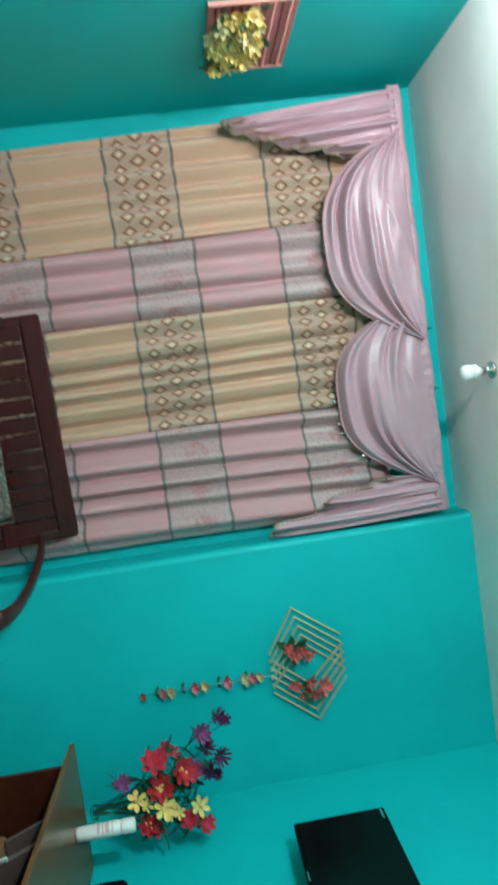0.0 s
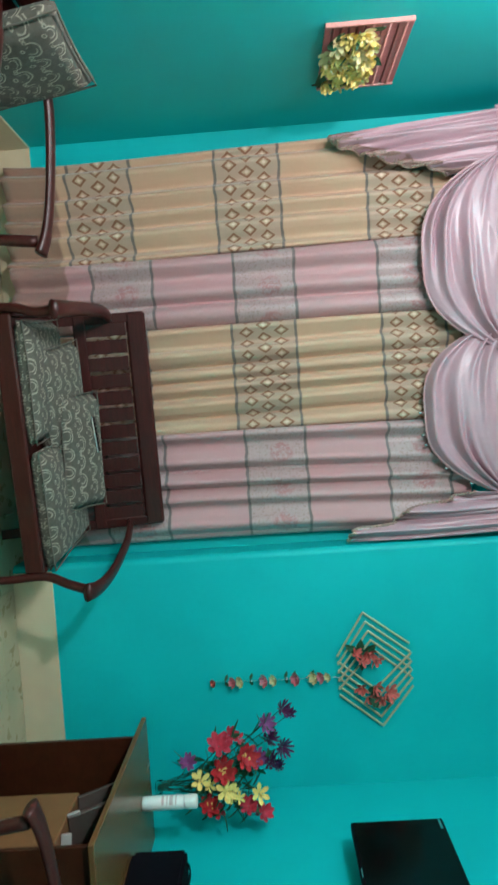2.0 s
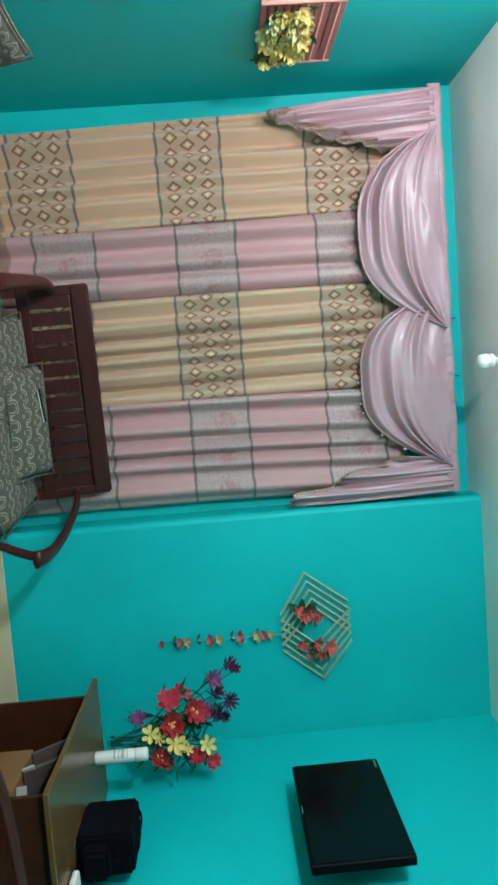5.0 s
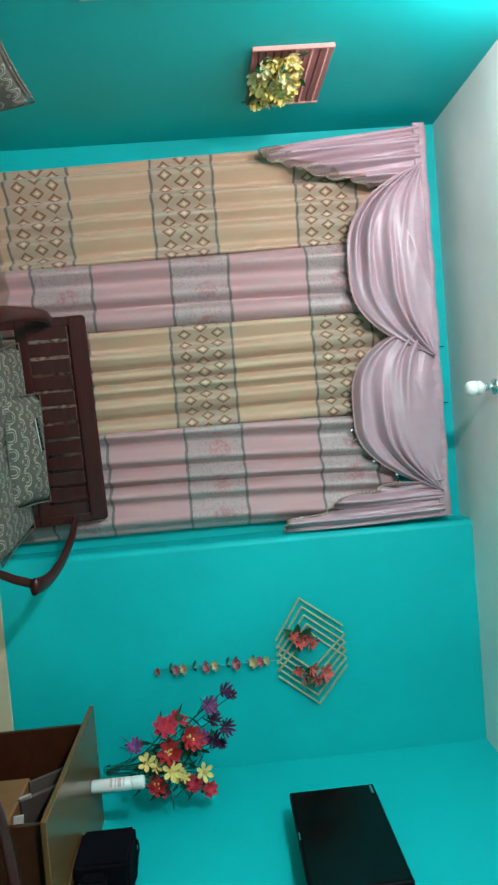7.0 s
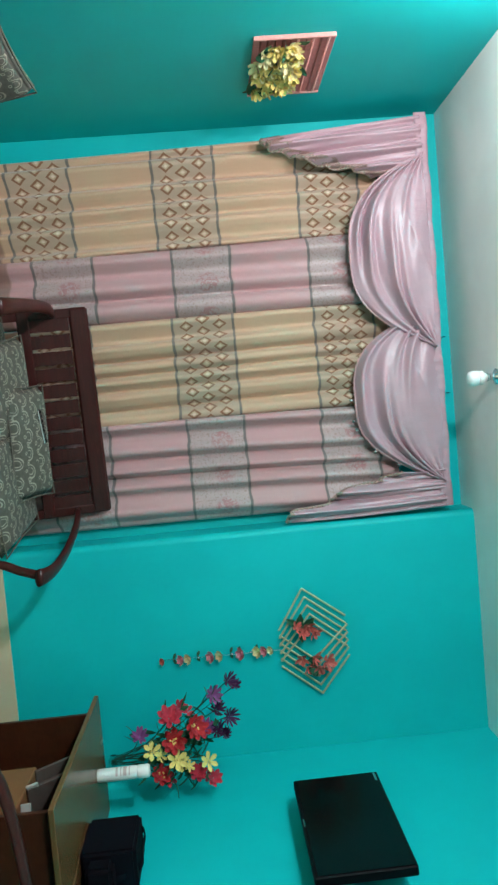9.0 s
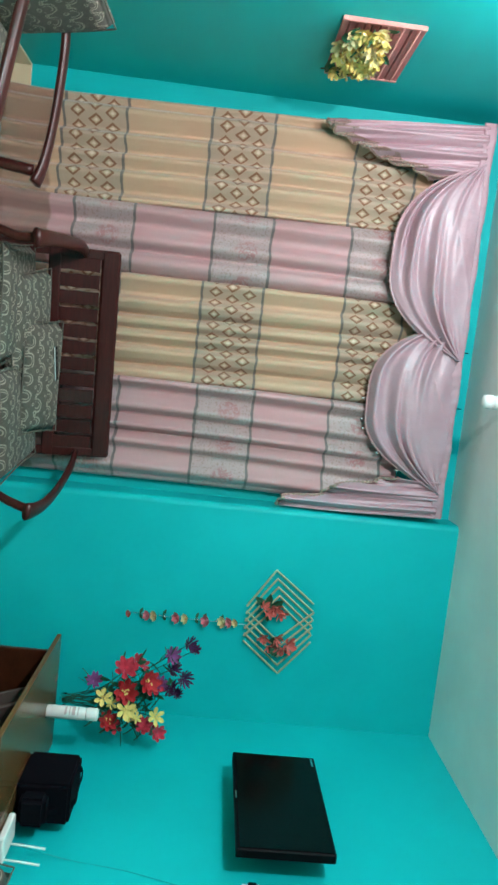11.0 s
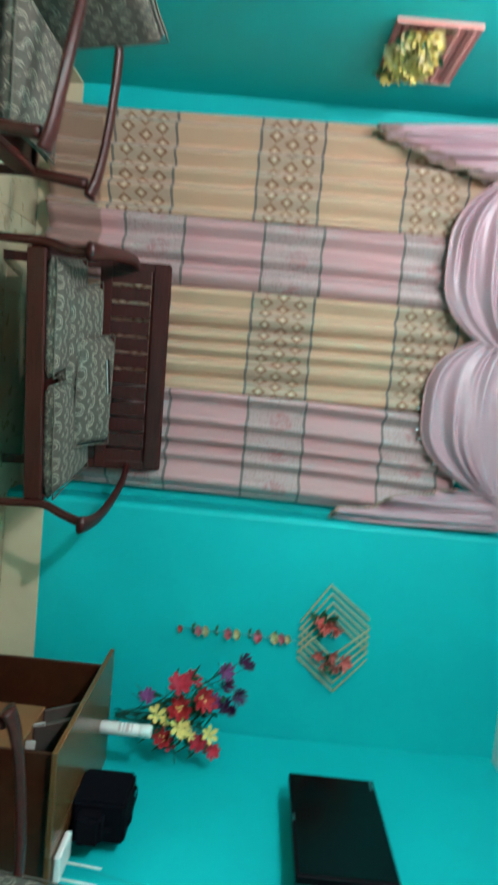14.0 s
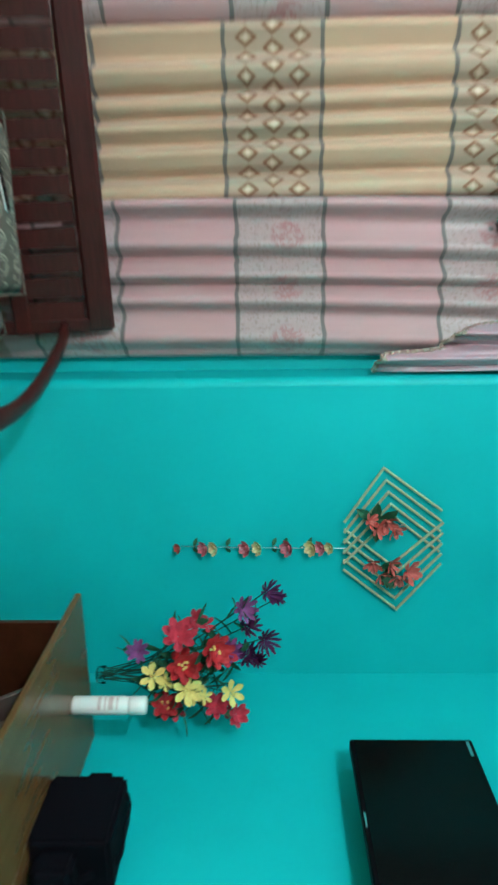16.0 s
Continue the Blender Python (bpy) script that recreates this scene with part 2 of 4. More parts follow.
M_PURP = plain("purple_petal", (0.085, 0.012, 0.075), 0.6, 0, 0.4, 60)
M_LILAC = plain("lilac_petal", (0.26, 0.07, 0.22), 0.6, 0, 0.35, 60)
M_CORAL = plain("coral_petal", (0.58, 0.11, 0.09), 0.6, 0, 0.35, 60)
M_CREAM = plain("cream_petal", (0.74, 0.64, 0.34), 0.6, 0, 0.25, 60)
M_ROSEP = plain("rose_pink_petal", (0.70, 0.20, 0.25), 0.6, 0, 0.3, 60)
M_PAPER = plain("paper", (0.30, 0.28, 0.26), 0.7, 0, 0.1)
M_GREYB = plain("grey_brown_board", (0.055, 0.036, 0.030), 0.6, 0, 0.25)
M_SHUT = plain("grey_white_gloss", (0.55, 0.54, 0.55), 0.4, 0, 0.06, 8)
M_CARD = plain("cardboard", (0.17, 0.072, 0.024), 0.7, 0, 0.15, 12)
M_CABLE = plain("teal_cable", (0.004, 0.31, 0.305), 0.5)
g = Nodes("clear_glass", 0.03)
g.put("Base Color", (0.9, 0.97, 0.95, 1)), g.put("Transmission Weight", 1.0), g.put("IOR", 1.12)
M_GLASS = g.mat


# ---- mesh helpers ----
def part(name, bm, material, parent=None, label="", smooth=False):
    me = bpy.data.meshes.new(name)
    bmesh.ops.recalc_face_normals(bm, faces=bm.faces)
    bm.to_mesh(me)
    bm.free()
    for f in me.polygons:
        f.use_smooth = smooth
    for m in material if isinstance(material, (list, tuple)) else [material]:
        me.materials.append(m)
    ob = new(name, me)
    if parent:
        ob.parent = parent
    if label:
        ob["label"] = label
    return ob


def thing(name, label, category, at=(0, 0, 0), turn=0, group="", kind=""):
    ob = new(name)
    ob.empty_display_size = 0.1
    ob.matrix_basis = pose(*at, 0, 0, turn)
    return tagged(ob, label, category, group, kind)


def ground(t):
    """Sets a thing's origin down to the floor, its parts staying where they are."""
    t.location.z += FZ
    for c in t.children:
        c.location.z -= FZ
    return t


def box(bm, lo, hi, bevel=0.0, m=None, segs=1):
    c = [(a + b) / 2 for a, b in zip(lo, hi)]
    s = [b - a for a, b in zip(lo, hi)]
    mat = Matrix.Translation(c) @ Matrix.Diagonal((*s, 1))
    vs = bmesh.ops.create_cube(bm, size=1, matrix=(m @ mat) if m else mat)["verts"]
    if bevel:
        es = list({e for v in vs for e in v.link_edges})
        bmesh.ops.bevel(bm, geom=es, offset=bevel, segments=segs, affect="EDGES", clamp_overlap=True)
    return bm


def boxes(*items, bevel=0.0):
    bm = bmesh.new()
    for lo, hi in items:
        box(bm, lo, hi, bevel)
    return bm


def tube(bm, pts, radius, sides=8, flat=1.0, cap=True):
    """A rod along points; radius is a number or a function of 0..1; flat squeezes it along the second axis."""
    pts = [Vector(p) for p in pts]
    rings, prev = [], None
    for i, p in enumerate(pts):
        d = (pts[min(i + 1, len(pts) - 1)] - pts[max(i - 1, 0)]).normalized()
        if prev is None:
            prev = d.orthogonal().normalized() if abs(d.z) > 0.9 else d.cross(Vector((0, 0, 1))).normalized()
        a = (prev - d * prev.dot(d)).normalized()
        prev = a
        b = d.cross(a)
        r = radius(i / (len(pts) - 1)) if callable(radius) else radius
        rings.append([bm.verts.new(p + a * r * math.cos(TAU * k / sides) + b * r * flat * math.sin(TAU * k / sides)) for k in range(sides)])
    for q, w in zip(rings, rings[1:]):
        for k in range(sides):
            bm.faces.new((q[k], q[(k + 1) % sides], w[(k + 1) % sides], w[k]))
    if cap:
        bm.faces.new(rings[0][::-1]), bm.faces.new(rings[-1])
    return bm


def bar(bm, pts, w, h):
    """A squared rail along points, w wide sideways and h high."""
    pts = [Vector(p) for p in pts]
    rings, side = [], Vector((1, 0, 0))
    for i, p in enumerate(pts):
        d = (pts[min(i + 1, len(pts) - 1)] - pts[max(i - 1, 0)]).normalized()
        a = d.cross(Vector((0, 0, 1)))
        a = side = a.normalized() if a.length > 0.3 else (side - d * side.dot(d)).normalized()
        b = a.cross(d).normalized()
        k = 0.22
        ring = []
        for sx, sz in ((-1, -1 + k), (-1, 1 - k), (-1 + k, 1), (1 - k, 1), (1, 1 - k), (1, -1 + k), (1 - k, -1), (-1 + k, -1)):
            ring.append(bm.verts.new(p + a * sx * w / 2 + b * sz * h / 2))
        rings.append(ring)
    for q, r in zip(rings, rings[1:]):
        for k in range(8):
            bm.faces.new((q[k], q[(k + 1) % 8], r[(k + 1) % 8], r[k]))
    bm.faces.new(rings[0][::-1]), bm.faces.new(rings[-1])
    return bm


def lathe(profile, sides=24, m=None):
    bm = bmesh.new()
    rings = [[bm.verts.new((r * math.cos(TAU * k / sides), r * math.sin(TAU * k / sides), z)) for k in range(sides)] for r, z in profile]
    for q, w in zip(rings, rings[1:]):
        for k in range(sides):
            bm.faces.new((q[k], q[(k + 1) % sides], w[(k + 1) % sides], w[k]))
    bm.faces.new(rings[0][::-1]), bm.faces.new(rings[-1])
    if m:
        bm.transform(m)
    return bm


def sheet(nu, nv, fn, uv=None, closed=False):
    bm = bmesh.new()
    g = [[bm.verts.new(fn(i / nu, j / nv)) for j in range(nv + 1)] for i in range(nu + 1)]
    lay = bm.loops.layers.uv.new("UVMap") if uv else None
    for i in range(nu):
        for j in range(nv):
            f = bm.faces.new((g[i][j], g[i + 1][j], g[i + 1][j + 1], g[i][j + 1]))
            if uv:
                for lp, (a, b) in zip(f.loops, ((i, j), (i + 1, j), (i + 1, j + 1), (i, j + 1))):
                    lp[lay].uv = uv(a / nu, b / nv)
    return bm


def bezier(pts, n=16):
    """A smooth line through the points."""
    P = [Vector(p) for p in pts]
    P = [P[0] * 2 - P[1]] + P + [P[-1] * 2 - P[-2]]
    out = []
    for i in range(1, len(P) - 2):
        a, b, c, d = P[i - 1:i + 3]
        for k in range(n):
            t = k / n
            out.append(0.5 * (2 * b + (c - a) * t + (2 * a - 5 * b + 4 * c - d) * t * t + (3 * b - a - 3 * c + d) * t ** 3))
    return out + [P[-2]]


def frame_of(d):
    return Vector(d).normalized().to_track_quat("Z", "Y").to_matrix().to_4x4()


def petals(bm, at, d, radius, count, cup=0.5, width=0.55, rnd=None, layers=1):
    """A blossom of curved petals round the way d."""
    rnd = rnd or random
    m = Matrix.Translation(at) @ frame_of(d)
    for layer in range(layers):
        rr, cc = radius * (1 - 0.28 * layer), cup + 0.45 * layer
        for k in range(count):
            a = TAU * (k + 0.5 * layer) / count + rnd.uniform(-0.15, 0.15)
            q = m @ Matrix.Rotation(a, 4, "Z")
            rows = []
            for s, w in ((0.05, 0.12), (0.4, 0.8), (0.75, 1.0), (1.0, 0.35)):
                z = cc * rr * (s ** 1.3) + rnd.uniform(-0.04, 0.04) * rr
                x = rr * s * math.cos(cc * 0.5 * s)
                hw = width * rr * w * 0.5
                rows.append([bm.verts.new(q @ Vector((x, y, z + dz))) for y, dz in ((-hw, 0.06 * rr), (0, 0), (hw, 0.06 * rr))])
            for r0, r1 in zip(rows, rows[1:]):
                for j in range(2):
                    bm.faces.new((r0[j], r0[j + 1], r1[j + 1], r1[j]))
    return bm


def leaf(bm, at, d, length, width, up=(0, 0, 1), bend=0.3):
    d = Vector(d).normalized()
    side = d.cross(Vector(up))
    side = side.normalized() if side.length > 0.1 else d.orthogonal().normalized()
    nrm = side.cross(d)
    rows = []
    for s, w in ((0, 0.1), (0.3, 0.85), (0.6, 1.0), (0.85, 0.55), (1, 0.05)):
        p = Vector(at) + d * length * s - nrm * bend * length * s * s
        rows.append([bm.verts.new(p + side * width * w * k * 0.5 + nrm * abs(k) * width * 0.12) for k in (-1, 0, 1)])
    for r0, r1 in zip(rows, rows[1:]):
        for j in range(2):
            bm.faces.new((r0[j], r0[j + 1], r1[j + 1], r1[j]))
    return bm


# ---- the room: walls, recess, ceiling, floor ----
XL, XR, YB, YR, YF, H, T = -1.42, 2.60, 4.20, 4.42, -4.6, 3.0, 0.2
JAMB = 1.155
FZ = -0.24  # the floor; z = 0 is the top of the skirting
structure = dict(kind="structure", category="wall")
tagged(part("wall_left", boxes(((XL - T, YF, FZ), (XL, 1.90, H)), ((XL - T, 2.90, FZ), (XL, YR + T, H)), ((XL - T, 1.90, FZ), (XL, 2.90, 1.0)), ((XL - T, 1.90, 2.5), (XL, 2.90, H))), M_TEAL), "teal painted plaster side wall", **structure)
tagged(part("wall_right", boxes(((XR, YF, FZ), (XR + T, YB + 0.42, H))), M_TEAL), "teal painted plaster wall with a television", **structure)
tagged(part("wall_recess", boxes(((XL, YR, FZ), (JAMB + 0.05, YR + T, H))), M_TEAL), "teal painted recessed wall behind the curtains", **structure)
# assumed wall out of view, placed far back to weaken its bounced light
tagged(part("wall_front", boxes(((XL - T, YF - T, FZ), (XR + T, YF, H))), M_TEAL), "unseen teal end wall, set far back", **structure)
bm = bmesh.new()
R = 0.04
ring = [(JAMB, YR + T), (JAMB, YB + R)] + [(JAMB + R - R * math.cos(a), YB + R - R * math.sin(a)) for a in (math.pi / 2 * k / 20 for k in range(1, 21))] + [(XR, YB), (XR, YR + T)]
lo, hi = [bm.verts.new((x, y, FZ)) for x, y in ring], [bm.verts.new((x, y, H)) for x, y in ring]
for k in range(len(ring)):
    j = (k + 1) % len(ring)
    bm.faces.new((lo[k], lo[j], hi[j], hi[k]))
bm.faces.new(lo[::-1]), bm.faces.new(hi)
tagged(part("wall_back", bm, M_TEAL), "teal painted plaster wall with a rounded corner", **structure)
tagged(part("ceiling", boxes(((XL - T, YF - T, H), (XR + T, YR + T, H + 0.15))), M_CEIL), "plain white painted ceiling", "ceiling", kind="structure")
floor = tagged(part("floor", boxes(((XL - T, YF - T, FZ - 0.15), (XR + T, YR + T, FZ - 0.006))), M_GROUT), "cream marbled ceramic tile floor", "floor", kind="structure")

# tall cream tile skirting along the walls
SK = 0.012
for lo, hi in (((XL, YF, FZ), (XL + SK, YR, 0.0)), ((XR - SK, YF, FZ), (XR, YB, 0.0)), ((JAMB + R, YB - SK, FZ), (XR - SK, YB, 0.0)), ((XL + SK, YF, FZ), (XR - SK, YF + SK, 0.0)), ((XL + SK, YR - SK, FZ), (JAMB, YR, 0.0))):
    tagged(part("baseboard", boxes((lo, hi), bevel=0.003), M_SKIRT), "tall cream tile skirting along the wall", "skirting", kind="structure")

# shuttered window in the side wall
win = tagged(new("window_1"), "white painted window frame with closed shutters", "window", kind="structure")
win.location = (XL, 2.40, 1.75)
for y in (-0.5, 0.46):
    part("window_frame", boxes(((-0.10, y, -0.75), (0.012, y + 0.04, 0.75)), bevel=0.004), M_SHUT, win)
for z in (-0.75, 0.71):
    part("window_frame", boxes(((-0.10, -0.46, z), (0.012, 0.46, z + 0.04)), bevel=0.004), M_SHUT, win)
for y in (-0.46, 0.0):
    part("shutter", boxes(((-0.07, y + 0.002, -0.708), (-0.04, y + 0.458, 0.708)), bevel=0.004), M_SHUT, win)

# ---- curtains ----
def curtain(x0, x1, y, cloth, folds, seed, label, shift=0.0, lean=0.0, top=2.56, low=-0.12):
    """One drape with uneven vertical folds, from the rod to a hem a hand above the tiles."""
    r = random.Random(seed)
    ph, amps = [r.uniform(0, TAU) for _ in range(6)], [r.uniform(0.75, 1.25) for _ in range(5)]
    nu, nv = folds * 16, 60

    def at(a, b):
        z = low + (top - low) * b
        ease = 0.6 + 0.4 * math.sin(min(1, (1 - b) * 1.4) * math.pi / 2)
        warp = a + 0.028 * math.sin(TAU * a * 1.5 + ph[0]) + 0.014 * math.sin(4 * b + ph[1]) * math.sin(math.pi * a)
        th = TAU * folds * warp + ph[2] + 0.6 * math.sin(2.2 * b + ph[3])
        w = math.sin(th + 0.28 * math.sin(th + ph[4]))
        w2 = 0.10 * math.sin(TAU * folds * 2.3 * warp + ph[1] + 2 * b) * (0.5 + 0.5 * math.sin(3 * b + ph[5]))
        depth = 0.036 * ease * amps[int(a * 4.99)] * (w + w2)
        fold_back = max(0.0, 0.03 - min(a, 1 - a)) / 0.03
        depth += 0.035 * fold_back ** 1.5
        kick = 0.05 * max(0.0, (0.12 - b) / 0.12) ** 2
        x = x0 + (x1 - x0) * a + lean * (1 - b) + 0.006 * math.sin(5 * b + ph[0])
        return (x, y + depth - kick, z)

    bm = sheet(nu, nv, at, lambda a, b: ((x1 - x0) * a * 1.25 + seed, low + (top - low) * b + shift))
    ob = part("curtain", bm, cloth, smooth=True)
    sol = ob.modifiers.new("thickness", "SOLIDIFY")
    sol.thickness = 0.004
    return tagged(ob, label, "curtain", group="window curtains")


curtain(-1.30, -0.672, 4.34, M_BEIGE, 5, 1, "beige curtain with brown diamond bands", 0.03, 0.03, low=-0.14)
curtain(-0.67, -0.22, 4.315, M_PINK, 3, 2, "dusty pink curtain with silvery rose bands", 0.0, -0.02)
curtain(-0.23, 0.442, 4.34, M_BEIGE, 6, 3, "pleated beige curtain with brown diamond bands", -0.01, 0.0)
curtain(0.44, 1.10, 4.315, M_PINK, 5, 4, "pleated dusty pink curtain with rose bands", 0.0, -0.03)

rod = thing("curtain_rod", "steel curtain rod with ball ends", "curtain rod")
part("pole", tube(bmesh.new(), [(-1.04, 4.34, 2.575), (1.08, 4.34, 2.575)], 0.0125, 12), M_STEEL, rod, smooth=True)
for x in (-1.05, 1.09):
    bm = bmesh.new()
    bmesh.ops.create_uvsphere(bm, u_segments=12, v_segments=8, radius=0.024, matrix=Matrix.Translation((x, 4.34, 2.575)))
    part("finial", bm, M_STEEL, rod, smooth=True)
for x in (-1.0, 1.04):
    part("bracket", tube(bmesh.new(), [(x, 4.34, 2.575), (x, 4.42, 2.575)], 0.009, 8), M_STEEL, rod)
for x in (-1.02,):
    part("curtain_ring", tube(bmesh.new(), [(x, 4.34 + 0.024 * math.cos(TAU * k / 14), 2.565 + 0.024 * math.sin(TAU * k / 14)) for k in range(15)], 0.004, 6), M_STEEL, rod)

# ---- satin pelmet with swags and tails ----
pelmet = thing("curtain_pelmet", "pink satin pelmet with two swags and beaded tails", "valance", (0.0, 0.0, -0.03))


def heading(a, b):
    x = -1.345 + 2.46 * a
    return (x, 4.19 + 0.002 * math.sin(a * 260) + 0.003 * math.sin(a * 97 + 1), 2.815 + 0.075 * b + 0.004 * math.sin(a * 40))


band = part("heading", sheet(260, 4, heading), M_SATIN, pelmet, smooth=True)
band.modifiers.new("thickness", "SOLIDIFY").thickness = 0.012
part("pelmet_board", boxes(((-1.345, 4.205, 2.85), (1.115, 4.235, 2.872)), bevel=0.003), M_SATIN, pelmet)


def beads(bm, pts, r, step):
    acc = 0.0
    for p, q in zip(pts, pts[1:]):
        acc += (Vector(q) - Vector(p)).length
        if acc >= step:
            acc = 0
            bmesh.ops.create_icosphere(bm, subdivisions=1, radius=r, matrix=Matrix.Translation(Vector(q) + Vector((0, -0.004, -0.004))))
    return bm


def swag(xl, xr, y, drop, seed, skew, drops=()):
    """Draped half moon of satin whose folds gather at its upper ends."""
    r = random.Random(seed)
    ph = [r.uniform(0, TAU) for _ in range(6)]

    def at(s, q):
        dip = 1 - abs(2 * s - 1) ** (2.5 + (0.6 + skew) * (1 - s))
        x = xl + (xr - xl) * s + 0.05 * q * (1 - q) * math.sin(TAU * s)
        z = 2.85 - drop * dip * q
        pull = min(1, 4 * s * (1 - s) + 0.10)
        m = min(1.0, max(0.0, (q - 0.12) / 0.38))
        m = m * m * (3 - 2 * m)
        lift = 0.55 + 0.55 * math.sin(4.5 * s + ph[2] + 9.0 * q)
        qq = q + 0.05 * math.sin(TAU * 1.6 * q + ph[3]) + 0.05 * (s - 0.5) * math.sin(TAU * 1.1 * q + ph[5])
        turn = math.pi * 5.0 * max(0.0, qq) ** 1.2 + 0.5 * ph[0] - 1.5 * s + 0.5 * math.sin(3.0 * s + ph[1])
        deep = 1.2 - 2.4 * abs(math.cos(turn)) ** 1.4
        fine = math.sin(TAU * 7.0 * q + ph[3] + 5.0 * s) * max(0.0, math.sin(5.0 * s + 4.0 * q + ph[4]))
        calm = 0.8 - 1.7 * abs(math.sin(TAU * (0.9 * q + 0.75 * s) + ph[4])) ** 0.8 + 0.5 * math.sin(TAU * (2.4 * q - 1.6 * s) + ph[5])
        ends = abs(2 * s - 1) ** 4
        ridge = m * (lift * deep + 0.30 * fine) + 0.42 * (1 - m) * calm + 0.7 * ends * math.sin(TAU * 5.0 * q + ph[1])
        amp = 0.031 * (0.5 + 0.5 * pull)
        bulge = 0.055 * math.sin(math.pi * min(1, s)) * math.sin(math.pi * min(1, 0.08 + 0.80 * q))
        return (x, y - bulge - amp * ridge - 0.012 * s + 0.085 * q * q * pull, z)

    ob = part("swag", sheet(110, 90, at), M_SATIN, pelmet, smooth=True)
    ob.modifiers.new("thickness", "SOLIDIFY").thickness = 0.004
    hem = [Vector(at(k / 90, 1.0)) for k in range(91)]
    part("braid_trim", tube(bmesh.new(), [p + Vector((0, -0.003, -0.002)) for p in hem], 0.006, 6), M_FRINGE, ob, smooth=True)
    part("bead_trim", beads(bmesh.new(), [p + Vector((0, 0, -0.006)) for p in hem], 0.0048, 0.030), M_FRINGE, ob)["kind"] = "stuff"
    for k in drops:
        p = hem[k]
        bm = tube(bmesh.new(), [p, p + Vector((0, -0.004, -0.022))], 0.0015, 5)
        bmesh.ops.create_icosphere(bm, subdivisions=2, radius=0.009, matrix=Matrix.Translation(p + Vector((0, -0.004, -0.030))) @ Matrix.Diagonal((1, 1, 1.7, 1)))
        part("bead_drop", bm, M_STEEL, ob, "silvery hanging bead", smooth=True)


swag(-1.09, 0.10, 4.165, 0.485, 11, 0.4)
swag(-0.14, 0.95, 4.185, 0.515, 12, 0.6, (44, 55, 60, 72, 80))


def tail(x0, x1, y, hem, seed, folds, flare, drift=0.0, band_width=0.065):
    r = random.Random(seed)
    ph = [r.uniform(0, TAU) for _ in range(4)]

    def at(a, b):
        z0 = hem(a)
        z = z0 + (2.85 - z0) * b
        k = 1 - b
        x = x0 + (x1 - x0) * a + flare * k * (a - 0.5) + drift * k + 0.01 * math.sin(3 * b + ph[1])
        w = 1.1 - 2.2 * abs(math.sin(0.5 * (TAU * folds * a + ph[0] + 0.6 * k))) ** 0.9
        ruffle = max(0.0, 1 - b / 0.3) ** 2 * 0.022 * math.sin(TAU * folds * 2.6 * a + ph[3])
        gather = b ** 3 * 0.006 * math.sin(TAU * folds * 4 * a + ph[1])
        return (x, y + 0.05 * k - (0.012 + 0.028 * k) * w - 0.007 * math.sin(TAU * folds * 2.4 * a + ph[2] + 1.5 * b) - ruffle - gather, z)

    ob = part("tail", sheet(90, 50, at), M_SATIN, pelmet, smooth=True)
    ob.modifiers.new("thickness", "SOLIDIFY").thickness = 0.004
    edge = [Vector(at(k / 90, 0)) for k in range(91)]

    def trim(a, b):
        p = Vector(at(a, 0.0))
        q = Vector(at(a, 0.06)) - p
        return p + q.normalized() * band_width * b * (0.85 + 0.25 * math.sin(a * 34)) + Vector((0, -0.013, 0))

    part("sequin_band", sheet(120, 5, trim), M_SEQUIN, ob, "bronze sequin border", smooth=True)
    sparkle = bmesh.new()
    rs = random.Random(seed + 50)
    for k in range(70):
        p = trim(rs.random(), rs.random() * 0.9) + Vector((0, -0.003, 0))
        bmesh.ops.create_icosphere(sparkle, subdivisions=1, radius=rs.uniform(0.003, 0.0065), matrix=Matrix.Translation(p))
    part("sequins", sparkle, M_BEAD, ob)["kind"] = "stuff"
    part("braid_trim", tube(bmesh.new(), [p + Vector((0, -0.002, 0)) for p in edge], 0.009, 6), M_SEQUIN, ob, smooth=True)
    part("bead_trim", beads(bmesh.new(), edge, 0.011, 0.019), M_BEAD, ob)["kind"] = "stuff"


def steps(a, marks):
    """Smooth stairs between (place, height) marks."""
    for (p, h0), (q, h1) in zip(marks, marks[1:]):
        if a <= q:
            t = max(0, min(1, (a - p) / (q - p)))
            return h0 + (h1 - h0) * t * t * (3 - 2 * t)
    return marks[-1][1]


tail(-1.335, -1.01, 4.175, lambda a: steps(a, [(0, 1.87), (0.24, 1.91), (0.42, 2.06), (0.55, 2.12), (0.7, 2.28), (0.85, 2.42), (1, 2.55)]), 21, 3.2, -0.05, 0.05, band_width=0.13)
tail(0.88, 1.12, 4.175, lambda a: steps(a, [(0, 2.58), (0.18, 2.45), (0.34, 2.18), (0.6, 2.12), (0.72, 1.86), (1, 1.83)]), 22, 2.6, 0.03, band_width=0.014)

